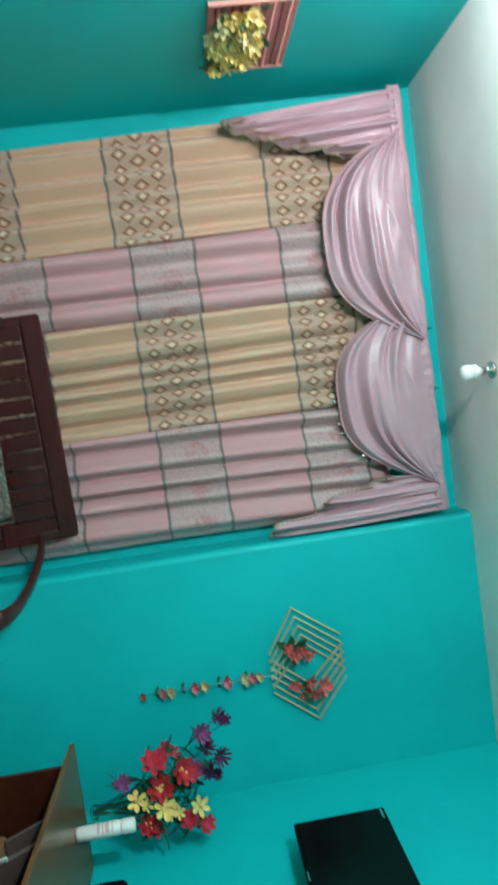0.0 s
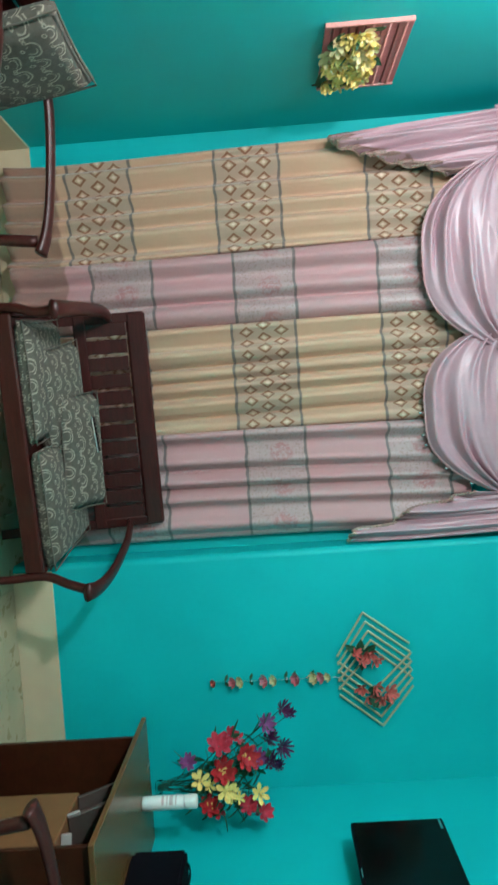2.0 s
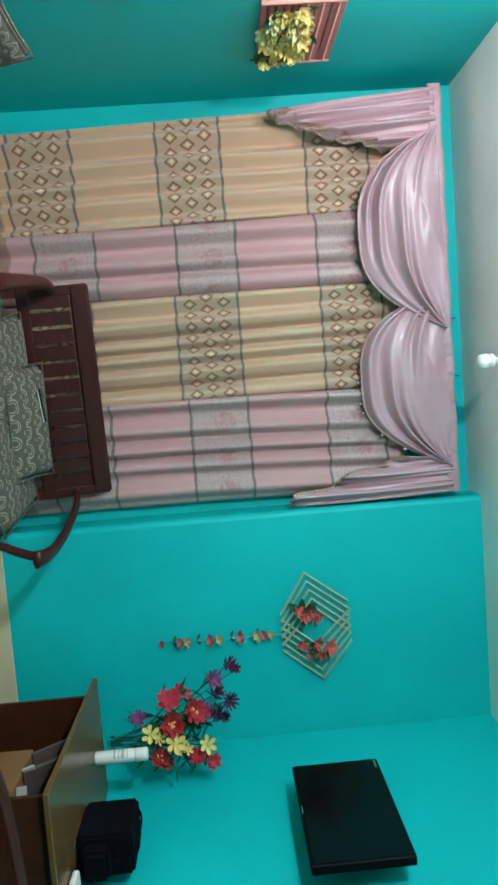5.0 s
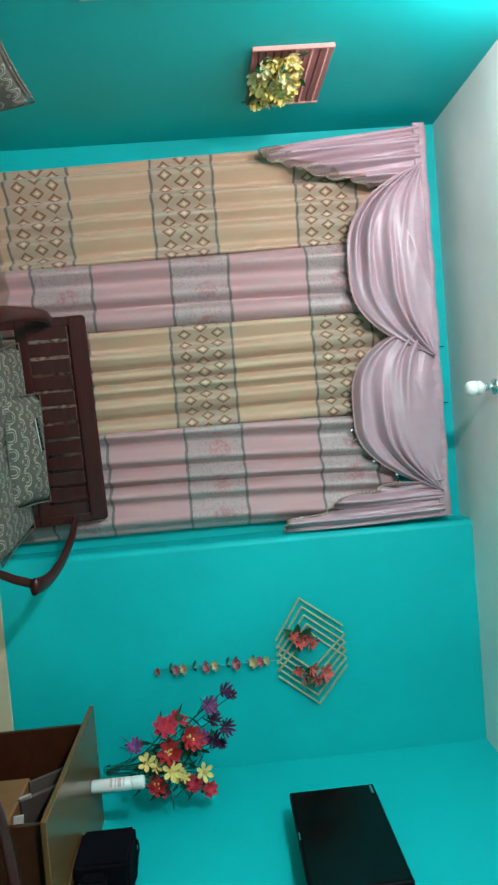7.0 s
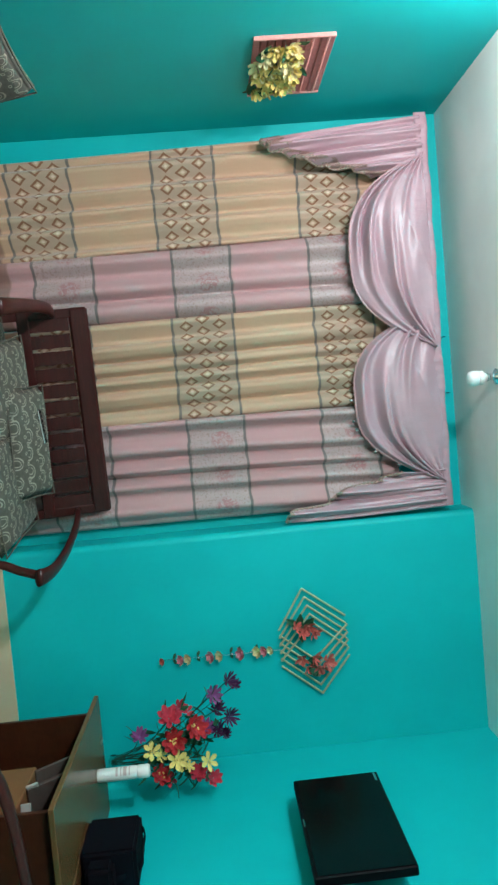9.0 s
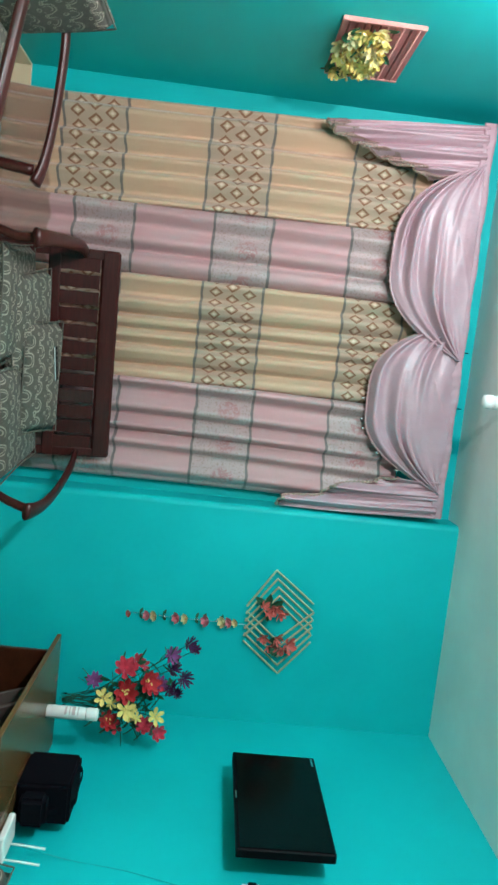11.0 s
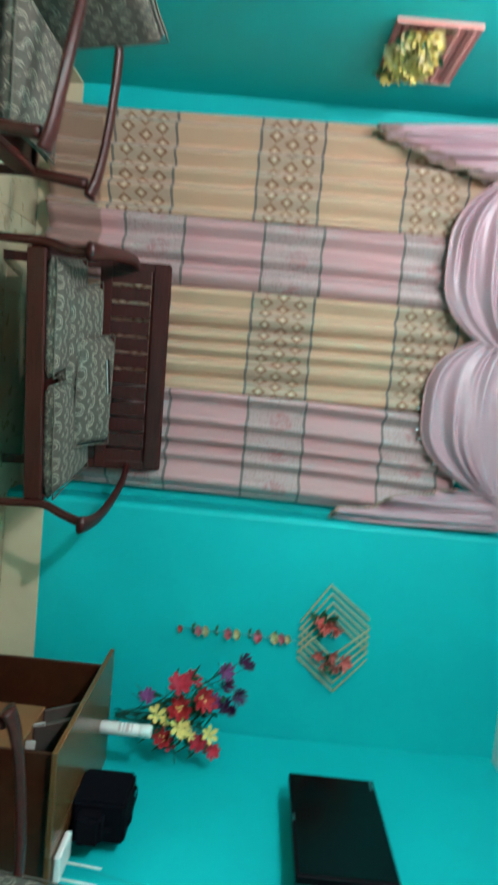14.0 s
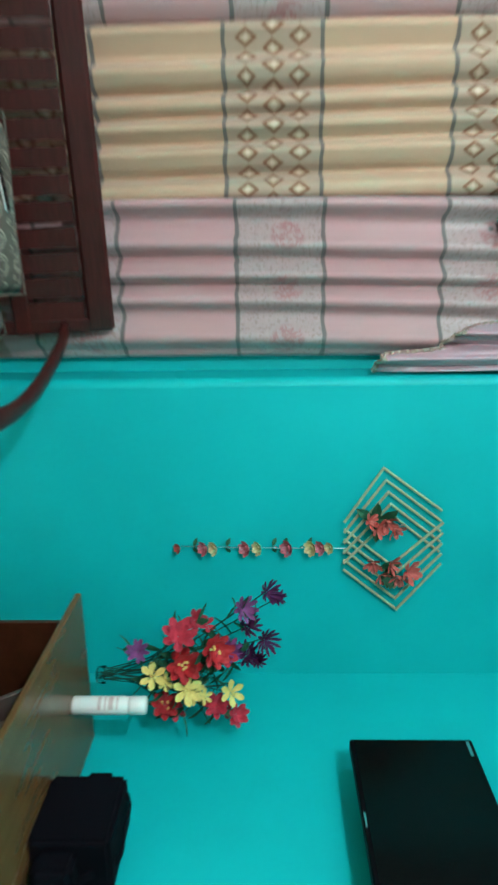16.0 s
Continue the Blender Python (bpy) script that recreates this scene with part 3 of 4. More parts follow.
# ---- seats: dark wooden frames with loose cushions ----
def cushion(name, size, m, parent=None, label="", seed=0, tile=1.0):
    """A stuffed square cushion with a rim tube for edge shade, soft corners and a sagging face."""
    r = random.Random(seed)
    w, d, h = size
    ph = [r.uniform(0, TAU) for _ in range(4)]
    bm = bmesh.new()
    lay = bm.loops.layers.uv.new("UVMap")
    n = 14
    for sgn in (1, -1):
        g = []
        for i in range(n + 1):
            row = []
            for j in range(n + 1):
                a, b = 2 * i / n - 1, 2 * j / n - 1
                puff = ((1 - abs(a) ** 3.2) * (1 - abs(b) ** 3.2)) ** 0.5
                pinch = 1 - 0.035 * (1 - abs(a) ** 2) * abs(b) ** 4 - 0.035 * (1 - abs(b) ** 2) * abs(a) ** 4
                z = sgn * (h / 2 * (0.45 * (puff > 0) + 0.55 * puff)) + 0.006 * math.sin(3 * a + ph[0]) * math.sin(3.4 * b + ph[1])
                row.append(bm.verts.new(m @ Vector((a * w / 2 * pinch, b * d / 2 * pinch, z))))
            g.append(row)
        for i in range(n):
            for j in range(n):
                q = (g[i][j], g[i + 1][j], g[i + 1][j + 1], g[i][j + 1])
                f = bm.faces.new(q if sgn > 0 else q[::-1])
                ij = ((i, j), (i + 1, j), (i + 1, j + 1), (i, j + 1))
                for lp, (p, s) in zip(f.loops, ij if sgn > 0 else ij[::-1]):
                    lp[lay].uv = (tile * w * p / n + seed, tile * d * s / n + 0.5 * sgn)
    bmesh.ops.remove_doubles(bm, verts=bm.verts, dist=0.002)
    bmesh.ops.holes_fill(bm, edges=[e for e in bm.edges if e.is_boundary], sides=0)
    ob = part(name, bm, M_BROC, parent, label, smooth=True)
    # added rim tube: its olive colour stands for the shade between cushions
    rim = []
    for k in range(57):
        side, u = divmod(k % 56, 14)
        a = 2 * u / 14 - 1
        a, b = ((a, -1), (1, a), (-a, 1), (-1, -a))[side]
        pinch = 1 - 0.035 * (1 - a * a) * abs(b) ** 4 - 0.035 * (1 - b * b) * abs(a) ** 4
        rim.append(m @ Vector((a * w / 2 * pinch, b * d / 2 * pinch, 0.006 * math.sin(3 * a + ph[0]) * math.sin(3.4 * b + ph[1]) + 0.225 * h)))
    part("rim_shade", tube(bmesh.new(), rim, 0.004, 6, 1.0, False), M_RIM_SHADE, ob, "darker rim tube for edge shade", smooth=True)
    return ob


def seat_frame(name, label, category, width, at, turn, slats, back_top=0.72, group="", flare=(1, 1), sink=0.0, rise=0.0):
    """A low settee or armchair that faces its own -y: slatted back, curved arms, four legs."""
    t = thing(name, label, category, at, turn, group)
    hw = width / 2
    lean = lambda z: 0.10 + 0.16 * (z - 0.28)
    rail = boxes(((-hw, -0.016, -0.055), (hw, 0.016, 0.055)), bevel=0.014)
    rail.transform(Matrix.Translation((0, lean(back_top - 0.05), back_top - 0.05)) @ Matrix.Rotation(radians(-9), 4, "X"))
    part("top_rail", rail, M_MAHOG, t)
    low = boxes(((-hw, -0.016, -0.035), (hw, 0.016, 0.035)), bevel=0.008)
    low.transform(Matrix.Translation((0, lean(0.33), 0.33)) @ Matrix.Rotation(radians(-9), 4, "X"))
    part("lower_back_rail", low, M_MAHOG, t)
    for s in (-1, 1):
        part("back_post", bar(bmesh.new(), [(s * (hw - 0.03), lean(z) + 0.004, z) for z in (FZ, 0.0, 0.2, 0.36, 0.5, back_top - 0.02)], 0.055, 0.03), M_MAHOG, t)
    pitch = (2 * hw - 0.18) / (slats - 1)
    for k in range(slats):
        x = -hw + 0.09 + (2 * hw - 0.18) * k / (slats - 1)
        prof = lambda u: pitch * (0.40 + 0.02 * math.cos(TAU * 2 * u))
        bm = bmesh.new()
        zs = [0.35 + (back_top - 0.11 - 0.35) * j / 8 for j in range(9)]
        ringq = []
        for j, z in enumerate(zs):
            w = prof(j / 8)
            y = lean(z)
            ringq.append([bm.verts.new(v) for v in ((x - w, y - 0.008, z), (x + w, y - 0.008, z), (x + w, y + 0.008, z), (x - w, y + 0.008, z))])
        for q, w in zip(ringq, ringq[1:]):
            for i in range(4):
                bm.faces.new((q[i], q[(i + 1) % 4], w[(i + 1) % 4], w[i]))
        bm.faces.new(ringq[0][::-1]), bm.faces.new(ringq[-1])
        part("slat", bm, M_MAHOG, t)
    part("seat_base", boxes(((-hw, -0.50, 0.20 - sink), (hw, 0.10, 0.225 - sink)), bevel=0.004), M_MAHOG, t)
    part("front_rail", boxes(((-hw - 0.02, -0.535, 0.14 - sink), (hw + 0.02, -0.50, 0.235 - sink)), bevel=0.008), M_MAHOG, t)
    for s in (-1, 1):
        part("side_rail", boxes(((min(s * hw, s * (hw + 0.03)), -0.50, 0.15 - sink), (max(s * hw, s * (hw + 0.03)), 0.12, 0.24 - sink)), bevel=0.006), M_MAHOG, t)
        f = flare[s > 0]
        line = bezier([(s * (hw - 0.02), 0.13, 0.50 + rise), (s * (hw + 0.03 * f), -0.02, 0.505 + rise), (s * (hw + 0.085 * f), -0.22, 0.485 + rise), (s * (hw + 0.11 * f), -0.40, 0.46 + rise), (s * (hw + 0.105 * f), -0.53, 0.435 + rise), (s * (hw + 0.095 * f), -0.60, 0.41 + rise)], 6)
        part("arm", tube(bmesh.new(), line, lambda u: 0.036 + 0.012 * max(0.0, u - 0.6) / 0.4, 12, 0.5), M_MAHOG, t, smooth=True)
        leg = bezier([(s * (hw + 0.10 * f), -0.545, 0.40 + rise), (s * (hw + 0.075 * f), -0.53, 0.3), (s * (hw + 0.045), -0.515, 0.18), (s * (hw + 0.05), -0.52, 0.0), (s * (hw + 0.055), -0.525, FZ)], 5)
        part("front_leg", tube(bmesh.new(), leg, lambda u: 0.026 - 0.005 * u, 8), M_MAHOG, t, smooth=True)
    return ground(t)


SOFA = dict(at=(0.345, 3.985, 0), turn=8)
settee = seat_frame("settee", "dark mahogany two-seat settee with a slatted back", "sofa", 1.26, SOFA["at"], SOFA["turn"], 12, 0.695, flare=(0.2, 1.17), sink=0.055)


def loose(label, size, at, tilt, turn, seed, base=None, group="loose cushions"):
    m = (base or Matrix()) @ pose(*at, tilt, 0, turn)
    ob = cushion("cushion", size, Matrix(), seed=seed)
    ob.matrix_basis = m
    return tagged(ob, label, "cushion", group=group)


SB = pose(*SOFA["at"], 0, 0, SOFA["turn"])
loose("grey-green brocade seat cushion on the settee", (0.61, 0.56, 0.12), (-0.31, -0.25, 0.205), 0, 0, 31, SB)
loose("grey-green brocade seat cushion slipped sideways on the settee", (0.62, 0.56, 0.13), (0.32, -0.25, 0.225), 4, 4, 32, SB)
loose("brocade back cushion lying on the settee seat", (0.54, 0.40, 0.12), (-0.21, -0.18, 0.265), 14, 6, 33, SB)
PROP = SB @ pose(0.10, -0.155, 0.325, 24, 0, -5)
loose("brocade back cushion fallen forward with a remote on it", (0.64, 0.32, 0.12), (0, 0, 0), 0, 0, 34, PROP)
remote = thing("remote_control", "slim dark remote control with a silver edge", "remote control")
remote.matrix_basis = PROP @ pose(-0.08, 0.075, 0.060, -9, 0, 8)
part("case", boxes(((-0.10, -0.013, -0.008), (0.10, 0.013, 0.006)), bevel=0.005), M_STEEL, remote)
part("face", boxes(((-0.095, -0.0095, 0.0062), (0.095, 0.0095, 0.009)), bevel=0.001), M_BLACK, remote)
for k in range(6):
    for y in (-0.005, 0.005):
        part("key", boxes(((-0.08 + 0.028 * k, y - 0.003, 0.009), (-0.070 + 0.028 * k, y + 0.003, 0.0105))), M_GREYB, remote)

armchair = seat_frame("armchair", "dark mahogany armchair with brocade cushions by the wall", "armchair", 0.50, (-1.0, 2.73, 0), 90, 5, 0.70, "armchairs", (0.6, 0.6), rise=0.05)
CB = pose(-1.0, 2.73, 0, 0, 0, 90)
other = copy_thing(armchair, pose(2.23, 2.13, FZ, 0, 0, -90))
DB = pose(2.23, 2.13, 0, 0, 0, -90)
for base, sd in ((CB, 41), (DB, 44)):
    loose("grey-green brocade seat cushion on an armchair", (0.50, 0.56, 0.12), (0, -0.21, 0.285), 0, 0, sd, base, "armchair cushions")
    loose("grey-green brocade back cushion on an armchair", (0.52, 0.50, 0.12), (0, 0.035, 0.51), 80, 0, sd + 1, base, "armchair cushions")

# ---- low open cabinet along the television wall ----
cab = thing("low_cabinet", "brown wooden low cabinet with an open front", "cabinet", (1.95, 2.70, 0))
CW, CD, CT = 1.02, 0.64, 0.60
part("top_board", boxes(((-0.03, -0.04, CT - 0.025), (CD, CW + 0.03, CT)), bevel=0.003), M_TOPW, cab, "lighter varnished top board")
for y in (0.0, CW - 0.14):
    part("side_panel", boxes(((0.0, y, FZ), (CD, y + 0.02, CT - 0.025)), bevel=0.002), M_BROWN, cab)
part("back_panel", boxes(((CD - 0.012, 0.02, FZ + 0.05), (CD - 0.002, CW - 0.14, CT - 0.025))), M_BROWN, cab)
part("bottom_board", boxes(((0.0, 0.02, FZ + 0.05), (CD - 0.012, CW - 0.14, FZ + 0.07)), bevel=0.002), M_BROWN, cab)
ground(cab)


def leaning(name, label, cat, lo, hi, at, tilt, turn, mat):
    ob = part(name, boxes((lo, hi), bevel=0.003), mat)
    ob.matrix_basis = pose(*at, tilt, 0, turn)
    return tagged(ob, label, cat)


carton = thing("carton", "orange-brown cardboard carton inside the cabinet", "box", (2.24, 2.98, FZ + 0.07))
part("box_body", boxes(((-0.22, -0.22, 0), (0.22, 0.24, 0.31 - FZ)), bevel=0.006), M_CARD, carton)
part("tape", boxes(((-0.03, -0.221, 0.05), (0.03, 0.241, 0.3115 - FZ))), M_PAPER, carton)
leaning("file_folder", "grey-brown folder leaning in the cabinet", "folder", (-0.14, -0.012, 0), (0.14, 0.012, 0.19), (2.16, 3.04, 0.382), -30, 6, M_GREYB)
leaning("file_folder", "grey-brown folder leaning in the cabinet", "folder", (-0.14, -0.010, 0), (0.14, 0.010, 0.22), (2.16, 3.17, 0.382), -40, -3, M_GREYB)
leaning("paper_packet", "crumpled white paper packet in the cabinet", "paper", (-0.045, -0.007, 0), (0.045, 0.007, 0.055), (2.05, 3.04, 0.381), -20, 25, M_PAPER)
leaning("paper_packet", "small white packet in the cabinet", "paper", (-0.035, -0.006, 0), (0.035, 0.006, 0.045), (2.07, 2.92, 0.381), -15, -15, M_PAPER)

bottle = thing("tube_bottle", "white plastic bottle with a faded label", "bottle", (2.265, 3.52, CT))
part("body", lathe([(0.030, 0), (0.034, 0.006), (0.034, 0.20), (0.031, 0.208), (0.031, 0.212)], 24), M_WHITE, bottle, smooth=True)
part("cap", lathe([(0.032, 0.214), (0.034, 0.22), (0.034, 0.27), (0.030, 0.278), (0.012, 0.280)], 24), M_WHITE, bottle, smooth=True)
for z, hgt in ((0.10, 0.012), (0.125, 0.006), (0.14, 0.018), (0.17, 0.006)):
    bm = sheet(10, 1, lambda a, b, z=z, hgt=hgt: (0.0345 * math.cos(math.pi * (0.95 + 0.5 * a)), 0.0345 * math.sin(math.pi * (0.95 + 0.5 * a)), z + hgt * b))
    part("label_bar", bm, M_LABEL, bottle)

# bag and router
bag = thing("camera_bag", "black nylon camera bag on the cabinet", "bag", (2.43, 3.12, CT))
bm = bmesh.new()
box(bm, (-0.10, -0.15, 0.0), (0.10, 0.13, 0.255), 0.014, None, 3)
part("body", bm, M_BAG, bag)
bm = bmesh.new()
box(bm, (-0.06, 0.11, 0.10), (0.05, 0.19, 0.20), 0.014, None, 2)
part("side_pocket", bm, M_BAG, bag)
bm = bmesh.new()
box(bm, (-0.08, -0.24, 0.035), (0.06, -0.15, 0.16), 0.018, None, 3)
part("front_pocket", bm, M_BAG, bag)
part("strap", bar(bmesh.new(), bezier([(-0.02, 0.16, 0.16), (-0.03, 0.10, 0.262), (0.0, 0.0, 0.266), (0.02, -0.1, 0.260), (0.02, -0.19, 0.13)], 6), 0.03, 0.006), M_BAG, bag)
router = thing("wifi_router", "small white router with two aerials", "router", (2.47, 2.79, CT))
part("case", boxes(((-0.06, -0.09, 0.004), (0.06, 0.09, 0.034)), bevel=0.006), M_WHITE, router)
for y in (-0.07, 0.03):
    part("aerial", tube(bmesh.new(), [(0.05, y, 0.03), (0.055, y, 0.10), (0.06, y - 0.005, 0.19)], 0.005, 8), M_WHITE, router, smooth=True)

# ---- bouquet in a glass vase ----
vase = thing("flower_vase", "glass vase with artificial red, yellow and purple flowers", "vase", (2.37, 3.86, CT))
part("glass", lathe([(0.030, 0.0), (0.036, 0.006), (0.037, 0.02), (0.038, 0.036), (0.0365, 0.036), (0.0355, 0.02), (0.034, 0.012), (0.01, 0.010)], 20), M_GLASS, vase, smooth=True)
VX, VY = 2.37, 3.86
BLOOMS = [
    (1.92, 3.75, 1.33, 0.055, "p"), (1.99, 3.75, 1.235, 0.058, "l"), (2.11, 3.72, 1.32, 0.06, "p"), (2.20, 3.74, 1.245, 0.062, "p"), (2.10, 3.80, 1.25, 0.055, "p"),
    (2.13, 3.68, 1.12, 0.072, "r"), (2.16, 3.72, 1.18, 0.055, "l"), (2.06, 3.66, 0.99, 0.072, "c"), (2.06, 3.78, 1.04, 0.05, "c"), (2.21, 3.70, 1.00, 0.075, "r"), (2.18, 3.74, 0.81, 0.052, "l"),
    (2.24, 3.66, 0.88, 0.056, "y"), (2.30, 3.66, 1.01, 0.062, "y"), (2.34, 3.70, 1.03, 0.05, "y"), (2.37, 3.74, 1.18, 0.056, "y"),
    (2.40, 3.70, 0.91, 0.062, "r"), (2.46, 3.72, 1.20, 0.052, "c"), (2.43, 3.73, 1.12, 0.056, "c"),
]
LOOK = {"p": (M_PURP, 12, 0.9, 0.22, 2), "l": (M_LILAC, 9, 0.7, 0.35, 2), "r": (M_RED, 8, 0.55, 0.5, 2), "c": (M_CRIM, 7, 0.6, 0.5, 2), "y": (M_YEL, 6, 0.4, 0.5, 1)}
LOOK["d"] = (M_CRIM, 5, 0.8, 0.6, 1)
BLOOMS += [(x + 0.035, y + 0.02, z + 0.045, r * 0.7, "d" if k in "rc" else k) for x, y, z, r, k in BLOOMS if k in "rcpy"][::2]
rb = random.Random(5)
greens = bmesh.new()
for idx, (x, y, z, rad, key) in enumerate(BLOOMS):
    mat, cnt, cup, wid, lay = LOOK[key]
    p = Vector((x - VX, y - VY, z - CT))
    face = Vector((-0.55 + rb.uniform(-0.3, 0.3), -0.8, 0.35 + rb.uniform(-0.3, 0.3)))
    fl = part("flower", petals(bmesh.new(), p, face, rad * 1.0, cnt, cup, wid, rb, lay), mat, vase)
    if key in "ry":
        bm = bmesh.new()
        for k in range(7):
            q = p + face.normalized() * rad * 0.25 + Vector([rb.uniform(-0.25, 0.25) * rad for _ in range(3)])
            bmesh.ops.create_icosphere(bm, subdivisions=1, radius=rad * 0.09, matrix=Matrix.Translation(q))
        part("stamen", bm, M_YEL, fl)
    mid = Vector((0.36 * p.x + rb.uniform(-0.01, 0.01), 0.36 * p.y, 0.05 + 0.45 * p.z))
    part("stem", tube(bmesh.new(), bezier([(rb.uniform(-0.028, 0.028), rb.uniform(-0.028, 0.028), 0.014) if idx < 18 else mid.lerp(p, 0.2), mid if idx < 18 else mid.lerp(p, 0.6), p - face.normalized() * rad * 0.2], 5), 0.0022, 6), M_STEM, vase)
    for k in range(3):
        u = rb.uniform(0.45, 0.95)
        q = mid.lerp(p, u)
        leaf(greens, q, Vector((rb.uniform(-1, 0.6), rb.uniform(-0.8, 0.4), rb.uniform(-0.6, 0.6))), rb.uniform(0.06, 0.12), rb.uniform(0.02, 0.04), bend=rb.uniform(-0.2, 0.5))
for root, tip, n_len in (((-0.31, -0.16, 0.36), (-0.1, 0, 0.02), 0.11), ((-0.31, -0.12, 0.45), (-0.12, 0, 0.05), 0.13)):
    leaf(greens, root, tip, n_len, 0.012, (0, 1, 0), 0.25)
for k in range(26):
    u = rb.uniform(0.25, 1.0)
    q = Vector((-0.20 * u + rb.uniform(-0.06, 0.06), -0.13 * u + rb.uniform(0.0, 0.06), 0.16 + 0.34 * u))
    leaf(greens, q, (rb.uniform(-0.8, 0.4), rb.uniform(-0.5, 0.2), rb.uniform(0.0, 0.9)), rb.uniform(0.07, 0.12), rb.uniform(0.02, 0.035), bend=rb.uniform(0, 0.4))
for k in range(10):
    q = Vector((rb.uniform(-0.02, 0.12), rb.uniform(-0.2, 0.0), rb.uniform(0.3, 0.55)))
    leaf(greens, q, (rb.uniform(-0.3, 0.8), rb.uniform(-0.5, 0.3), rb.uniform(-0.5, 0.5)), 0.09, 0.035, bend=0.2)
for k in range(110):
    u = rb.uniform(0.3, 1.0)
    q = Vector((-0.16 * u + rb.uniform(-0.10, 0.16) * u, -0.09 + rb.uniform(-0.05, 0.05), 0.14 + 0.40 * u + rb.uniform(-0.05, 0.05)))
    leaf(greens, q, (rb.uniform(-0.9, 0.9), rb.uniform(-0.7, 0.1), rb.uniform(-0.7, 0.9)), rb.uniform(0.05, 0.10), rb.uniform(0.018, 0.035), bend=rb.uniform(-0.1, 0.5))
part("foliage", greens, M_LEAF, vase)

# ---- television, socket and cable ----
tv = thing("television", "black flat television mounted on the wall", "television", (2.44, 3.15, 1.875))
bm = bmesh.new()
box(bm, (-0.018, -0.385, -0.232), (0.03, 0.385, 0.228), 0.006)
part("casing", bm, M_BLACK, tv)
part("screen", boxes(((-0.0205, -0.374, -0.216), (-0.0185, 0.374, 0.218))), M_SCREEN, tv, "glossy black screen")
part("wall_mount", boxes(((0.03, -0.2, -0.12), (0.156, 0.2, 0.12)), bevel=0.004), M_BLACK, tv)
# steel strip standing in for a thin highlight along the casing edge
part("edge_glint", boxes(((-0.023, 0.29, 0.200), (-0.0212, 0.366, 0.212))), M_STEEL, tv, "silver strip for an edge highlight")
part("badge_bar", boxes(((-0.022, -0.03, -0.228), (-0.0188, 0.03, -0.221))), M_STEEL, tv)
sock = thing("wall_socket", "white wall socket with a black plugged adapter", "socket", (XR, 2.67, 1.73))
part("plate", boxes(((-0.012, 0.005, -0.045), (0.0, 0.095, 0.045)), bevel=0.004), M_WHITE, sock)
part("plug", boxes(((-0.05, -0.065, -0.035), (-0.001, 0.0, 0.035)), bevel=0.006), M_BLACK, sock)
part("plug_top", boxes(((-0.045, 0.03, -0.02), (-0.012, 0.07, 0.02)), bevel=0.006), M_BLACK, sock)
cable = part("cable", tube(bmesh.new(), bezier([(XR - 0.004, 2.66, 1.66), (XR - 0.004, 2.72, 1.45), (XR - 0.004, 2.80, 1.15), (XR - 0.004, 2.84, 0.9), (2.53, 2.83, 0.64)], 8), 0.0016, 6), M_CABLE, smooth=True)
tagged(cable, "thin cable down the teal wall", "cable")

# ---- hexagon stick hanging with flowers, and its flower string ----
hang = thing("wall_hanging", "gilt stick hexagon wall hanging with coral flowers", "wall decoration", (0, YB, 0))


def stick(a, b, y):
    part("stick", tube(bmesh.new(), [(a[0], y, a[1]), (b[0], y, b[1])], 0.0065, 6), M_STICK, hang)


for k in range(5):
    e, f = 0.056 * k, 0.050 * k
    stick((1.552 + e, 1.845 + 0.012 * k), (1.755 + f, 2.112), -0.014)
    stick((1.552 + e, 1.845 + 0.012 * k), (1.805 + f, 1.68), -0.026)
    stick((2.238 - e, 1.925 - 0.008 * k), (2.005 - f, 2.118), -0.032)
    stick((2.238 - e, 1.925 - 0.008 * k), (2.04 - f, 1.682), -0.019)
rh = random.Random(9)
gl = bmesh.new()
for cx, cz, n in ((1.79, 1.84, 4), (2.02, 1.885, 5)):
    for k in range(n):
        x, z = cx + rh.uniform(-0.035, 0.035), cz + (k - n / 2) * 0.038 + 0.02
        part("flower", petals(bmesh.new(), (x, -0.05 - rh.uniform(0, 0.03), z), (rh.uniform(-0.7, 0.7), -1, rh.uniform(-0.2, 0.9)), rh.uniform(0.045, 0.062), 5, 0.55, 0.5, rh, 2), M_CORAL, hang)
    for k in range(6):
        leaf(gl, (cx, -0.03, cz + rh.uniform(-0.05, 0.05)), (rh.uniform(-1, 1), -0.3, rh.uniform(-1, 1)), 0.10, 0.045, (0, -1, 0), 0.2)
part("foliage", gl, M_LEAF, hang)
string = thing("flower_string", "hanging string of pink and cream flowers", "garland", (0, YB, 0))
part("cord", tube(bmesh.new(), [(1.915, -0.03, 0.93), (1.925, -0.03, 1.3), (1.93, -0.028, 1.69)], 0.002, 5), M_STEEL, string)
for z, mat, r in ((0.94, M_CORAL, 0.026), (1.06, M_ROSEP, 0.036), (1.105, M_CREAM, 0.036), (1.25, M_ROSEP, 0.04), (1.305, M_CREAM, 0.036), (1.44, M_ROSEP, 0.042), (1.545, M_CREAM, 0.04), (1.585, M_ROSEP, 0.036), (1.625, M_CREAM, 0.03)):
    fl = part("flower", petals(bmesh.new(), (1.922, -0.035, z), (-0.1, -0.75, -0.85), r, 7, 0.7, 0.7, rh, 2), mat, string)
gl = bmesh.new()
for z in (1.02, 1.16, 1.21, 1.37, 1.49):
    bmesh.ops.create_icosphere(gl, subdivisions=1, radius=0.009, matrix=Matrix.Translation((1.922, -0.03, z)))
part("bead", gl, M_STEEL, string)["kind"] = "stuff"
gl = bmesh.new()
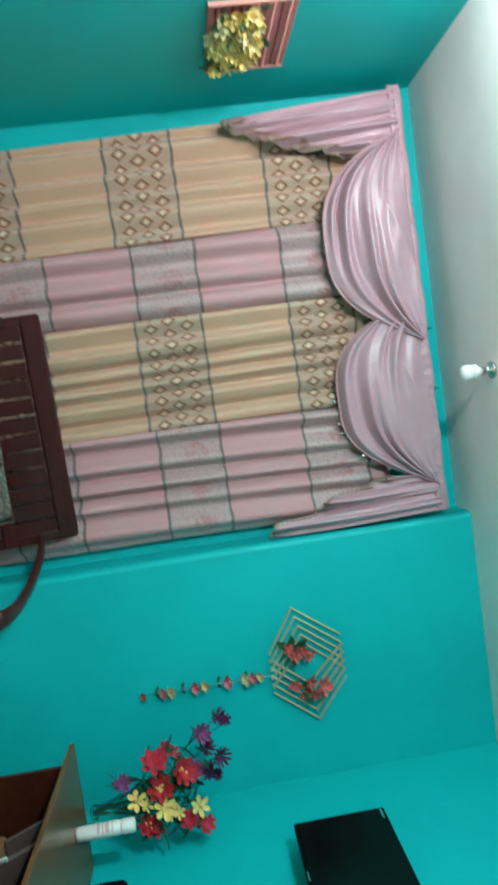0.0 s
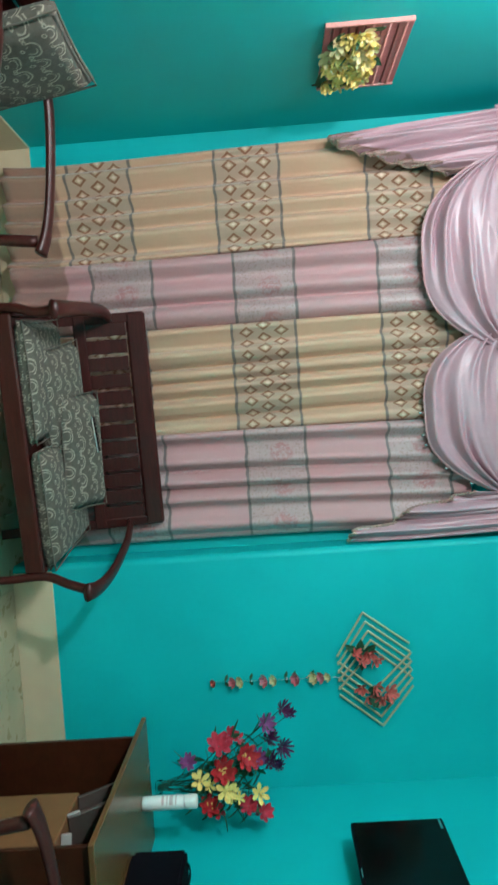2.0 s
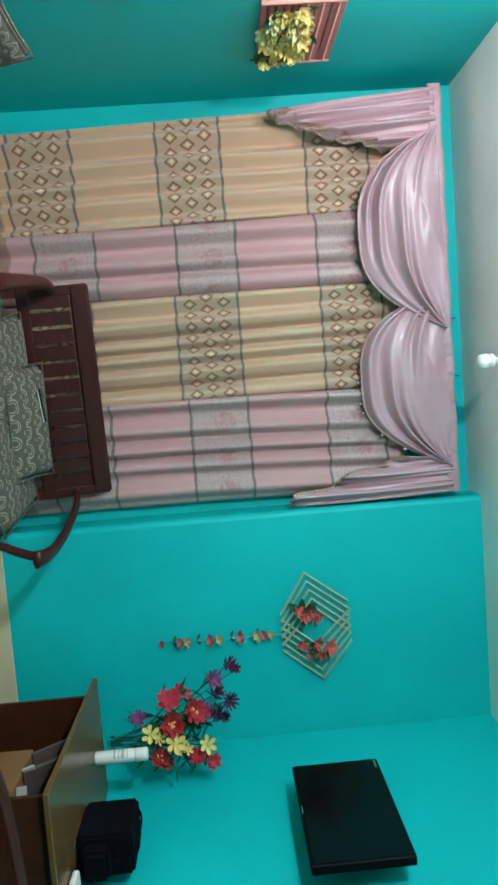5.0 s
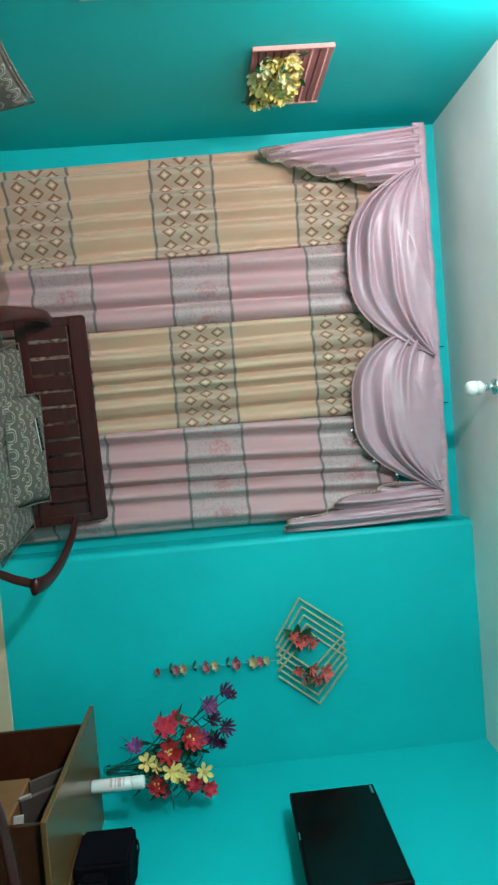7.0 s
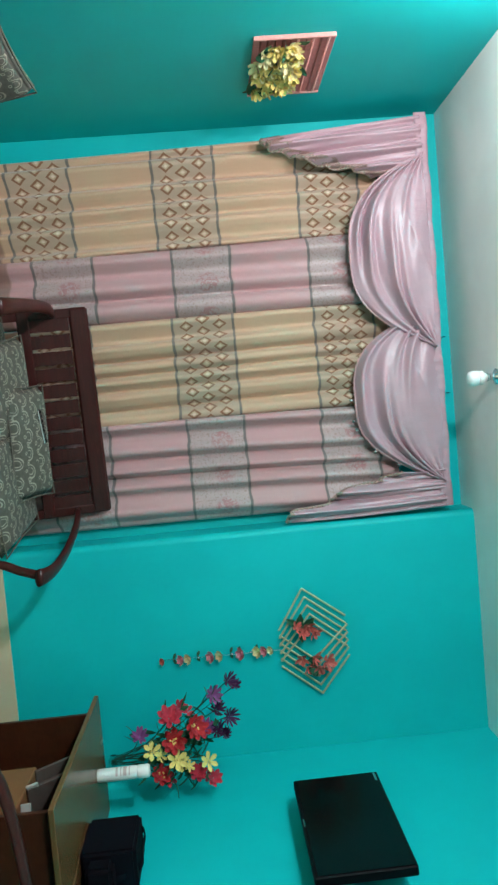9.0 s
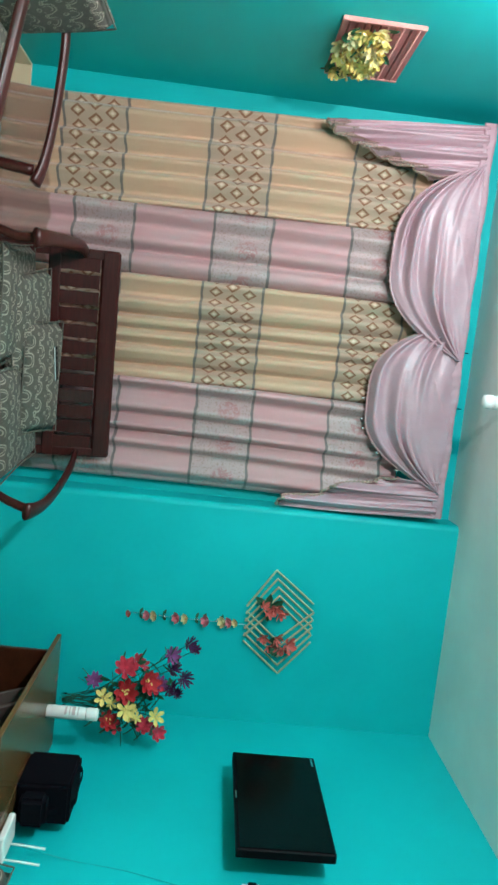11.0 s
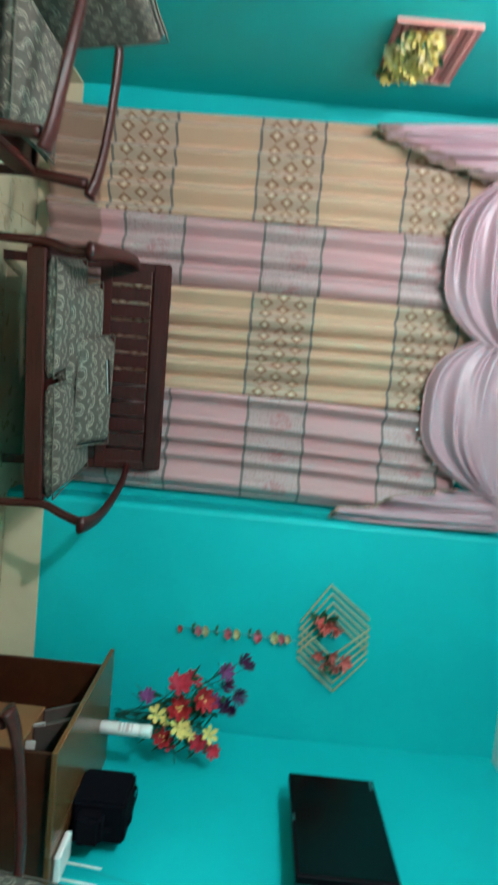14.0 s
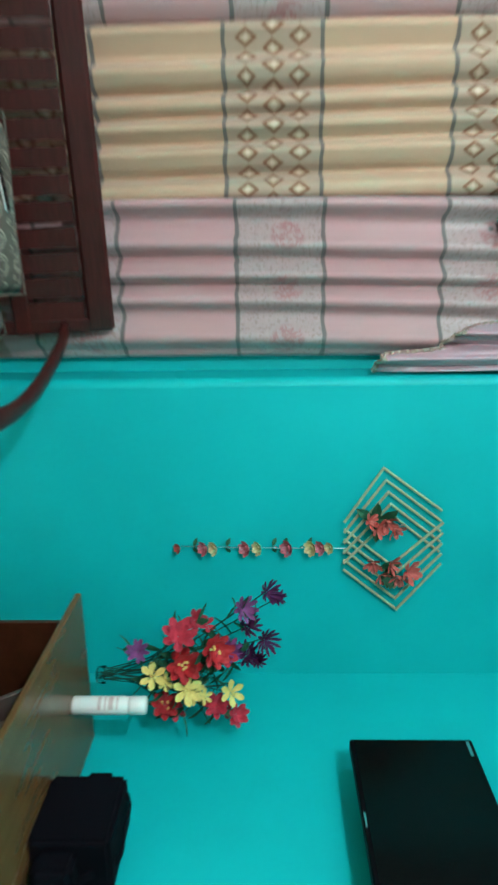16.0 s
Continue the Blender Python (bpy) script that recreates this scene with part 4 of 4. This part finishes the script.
for z in (1.0, 1.15, 1.36, 1.41, 1.52):
    for s in (-1, 1):
        leaf(gl, (1.922, -0.012, z), (s, -0.1, 0.4), 0.04, 0.02, (0, -1, 0))
part("foliage", gl, M_LEAF, string)

# ---- lath panel with yellow flowers on the side wall ----
panel = thing("wall_plaque", "rose-coloured lath wall plaque with yellow flowers", "wall decoration", (XL, 3.65, 1.955))
for k in range(11):
    z = -0.19 + 0.038 * k
    part("lath", boxes(((0.004, -0.30, z - 0.015), (0.016, 0.30, z + 0.015)), bevel=0.003), M_PANEL, panel)
    if k % 2 and k > 4:
        bm = bmesh.new()
        for j in range(26):
            bmesh.ops.create_icosphere(bm, subdivisions=1, radius=0.007, matrix=Matrix.Translation((0.018, -0.28 + 0.0224 * j, z + 0.019)))
        part("bead_row", bm, M_PANEL2, panel)["kind"] = "stuff"
part("backing", boxes(((0.0, -0.30, -0.20), (0.005, 0.30, 0.20))), M_PANEL, panel)
for y in (-0.295, 0.295):
    part("edge_strip", boxes(((0.0, y - 0.008, -0.205), (0.022, y + 0.008, 0.205)), bevel=0.003), M_PANEL2, panel)
rp = random.Random(13)
gl = bmesh.new()
for k in range(64):
    y, z = rp.uniform(-0.29, 0.19), rp.uniform(-0.18, 0.03)
    p = (0.03 + rp.uniform(0, 0.035), y, z)
    part("flower", petals(bmesh.new(), p, (1, rp.uniform(-0.9, 0.4), rp.uniform(-0.6, 0.6)), rp.uniform(0.036, 0.05), 6, 0.7, 0.6, rp, 1), M_YEL if k % 3 else M_CREAM, panel)
for k in range(22):
    leaf(gl, (0.03, rp.uniform(-0.28, 0.18), rp.uniform(-0.2, 0.05)), (0.4, rp.uniform(-1, 1), rp.uniform(-1, 1)), rp.uniform(0.07, 0.12), 0.045, (1, 0, 0), 0.1)
part("foliage", gl, M_LEAF, panel)

# ---- lamps: unlit ceiling bulb, holder of the lit wall bulb ----
lamp = thing("ceiling_bulb", "unlit white bulb in a steel ceiling holder", "light bulb", (0.325, 3.70, H))
part("holder", lathe([(0.045, 0.0), (0.045, -0.012), (0.020, -0.02), (0.019, -0.055), (0.024, -0.058), (0.022, -0.066)], 20), M_STEEL, lamp, smooth=True)
part("collar", lathe([(0.020, -0.066), (0.028, -0.080), (0.039, -0.09), (0.039, -0.115)], 20), M_WHITE, lamp, smooth=True)
part("globe", lathe([(0.034, -0.115), (0.041, -0.118), (0.041, -0.148), (0.037, -0.163), (0.024, -0.172), (0.004, -0.174)], 20), M_OPAL, lamp, smooth=True)
for at in (LAMP, LAMP_SMALL):
    wl = thing("wall_bulb_holder", "white bulb holder high on the wall", "lamp holder", (XL, at[1], at[2]), group="wall bulb holders")
    bm = lathe([(0.03, 0.0), (0.03, 0.01), (0.018, 0.014), (0.016, 0.03), (0.014, 0.032)], 20)
    bm.transform(Matrix.Rotation(radians(90), 4, "Y"))
    part("holder", bm, M_WHITE, wl, smooth=True)
for x, z in ((0.03, 2.945), (0.40, 2.95)):
    hk = part("wall_hook", tube(bmesh.new(), bezier([(x, YR, z), (x, YR - 0.03, z), (x, YR - 0.035, z + 0.015)], 4), 0.003, 6), M_BLACK)
    tagged(hk, "small dark hook above the curtains", "hook", group="wall hooks")

# ---- floor tiles ----
TILE = 0.45
proto = boxes(((-TILE / 2 + 0.0015, -TILE / 2 + 0.0015, -0.008), (TILE / 2 - 0.0015, TILE / 2 - 0.0015, 0.0)), bevel=0.001)
first = part("tile", proto, M_TILE, floor)
nx, ny = int((XR - XL) / TILE) + 1, int((YR - YF) / TILE) + 1
first.location = (XL + TILE / 2, YR - TILE / 2, FZ)
for i in range(nx):
    for j in range(ny):
        if i or j:
            o = new("tile", first.data)
            o.parent = floor
            o.location = (XL + TILE * (i + 0.5), YR - TILE * (j + 0.5), FZ)
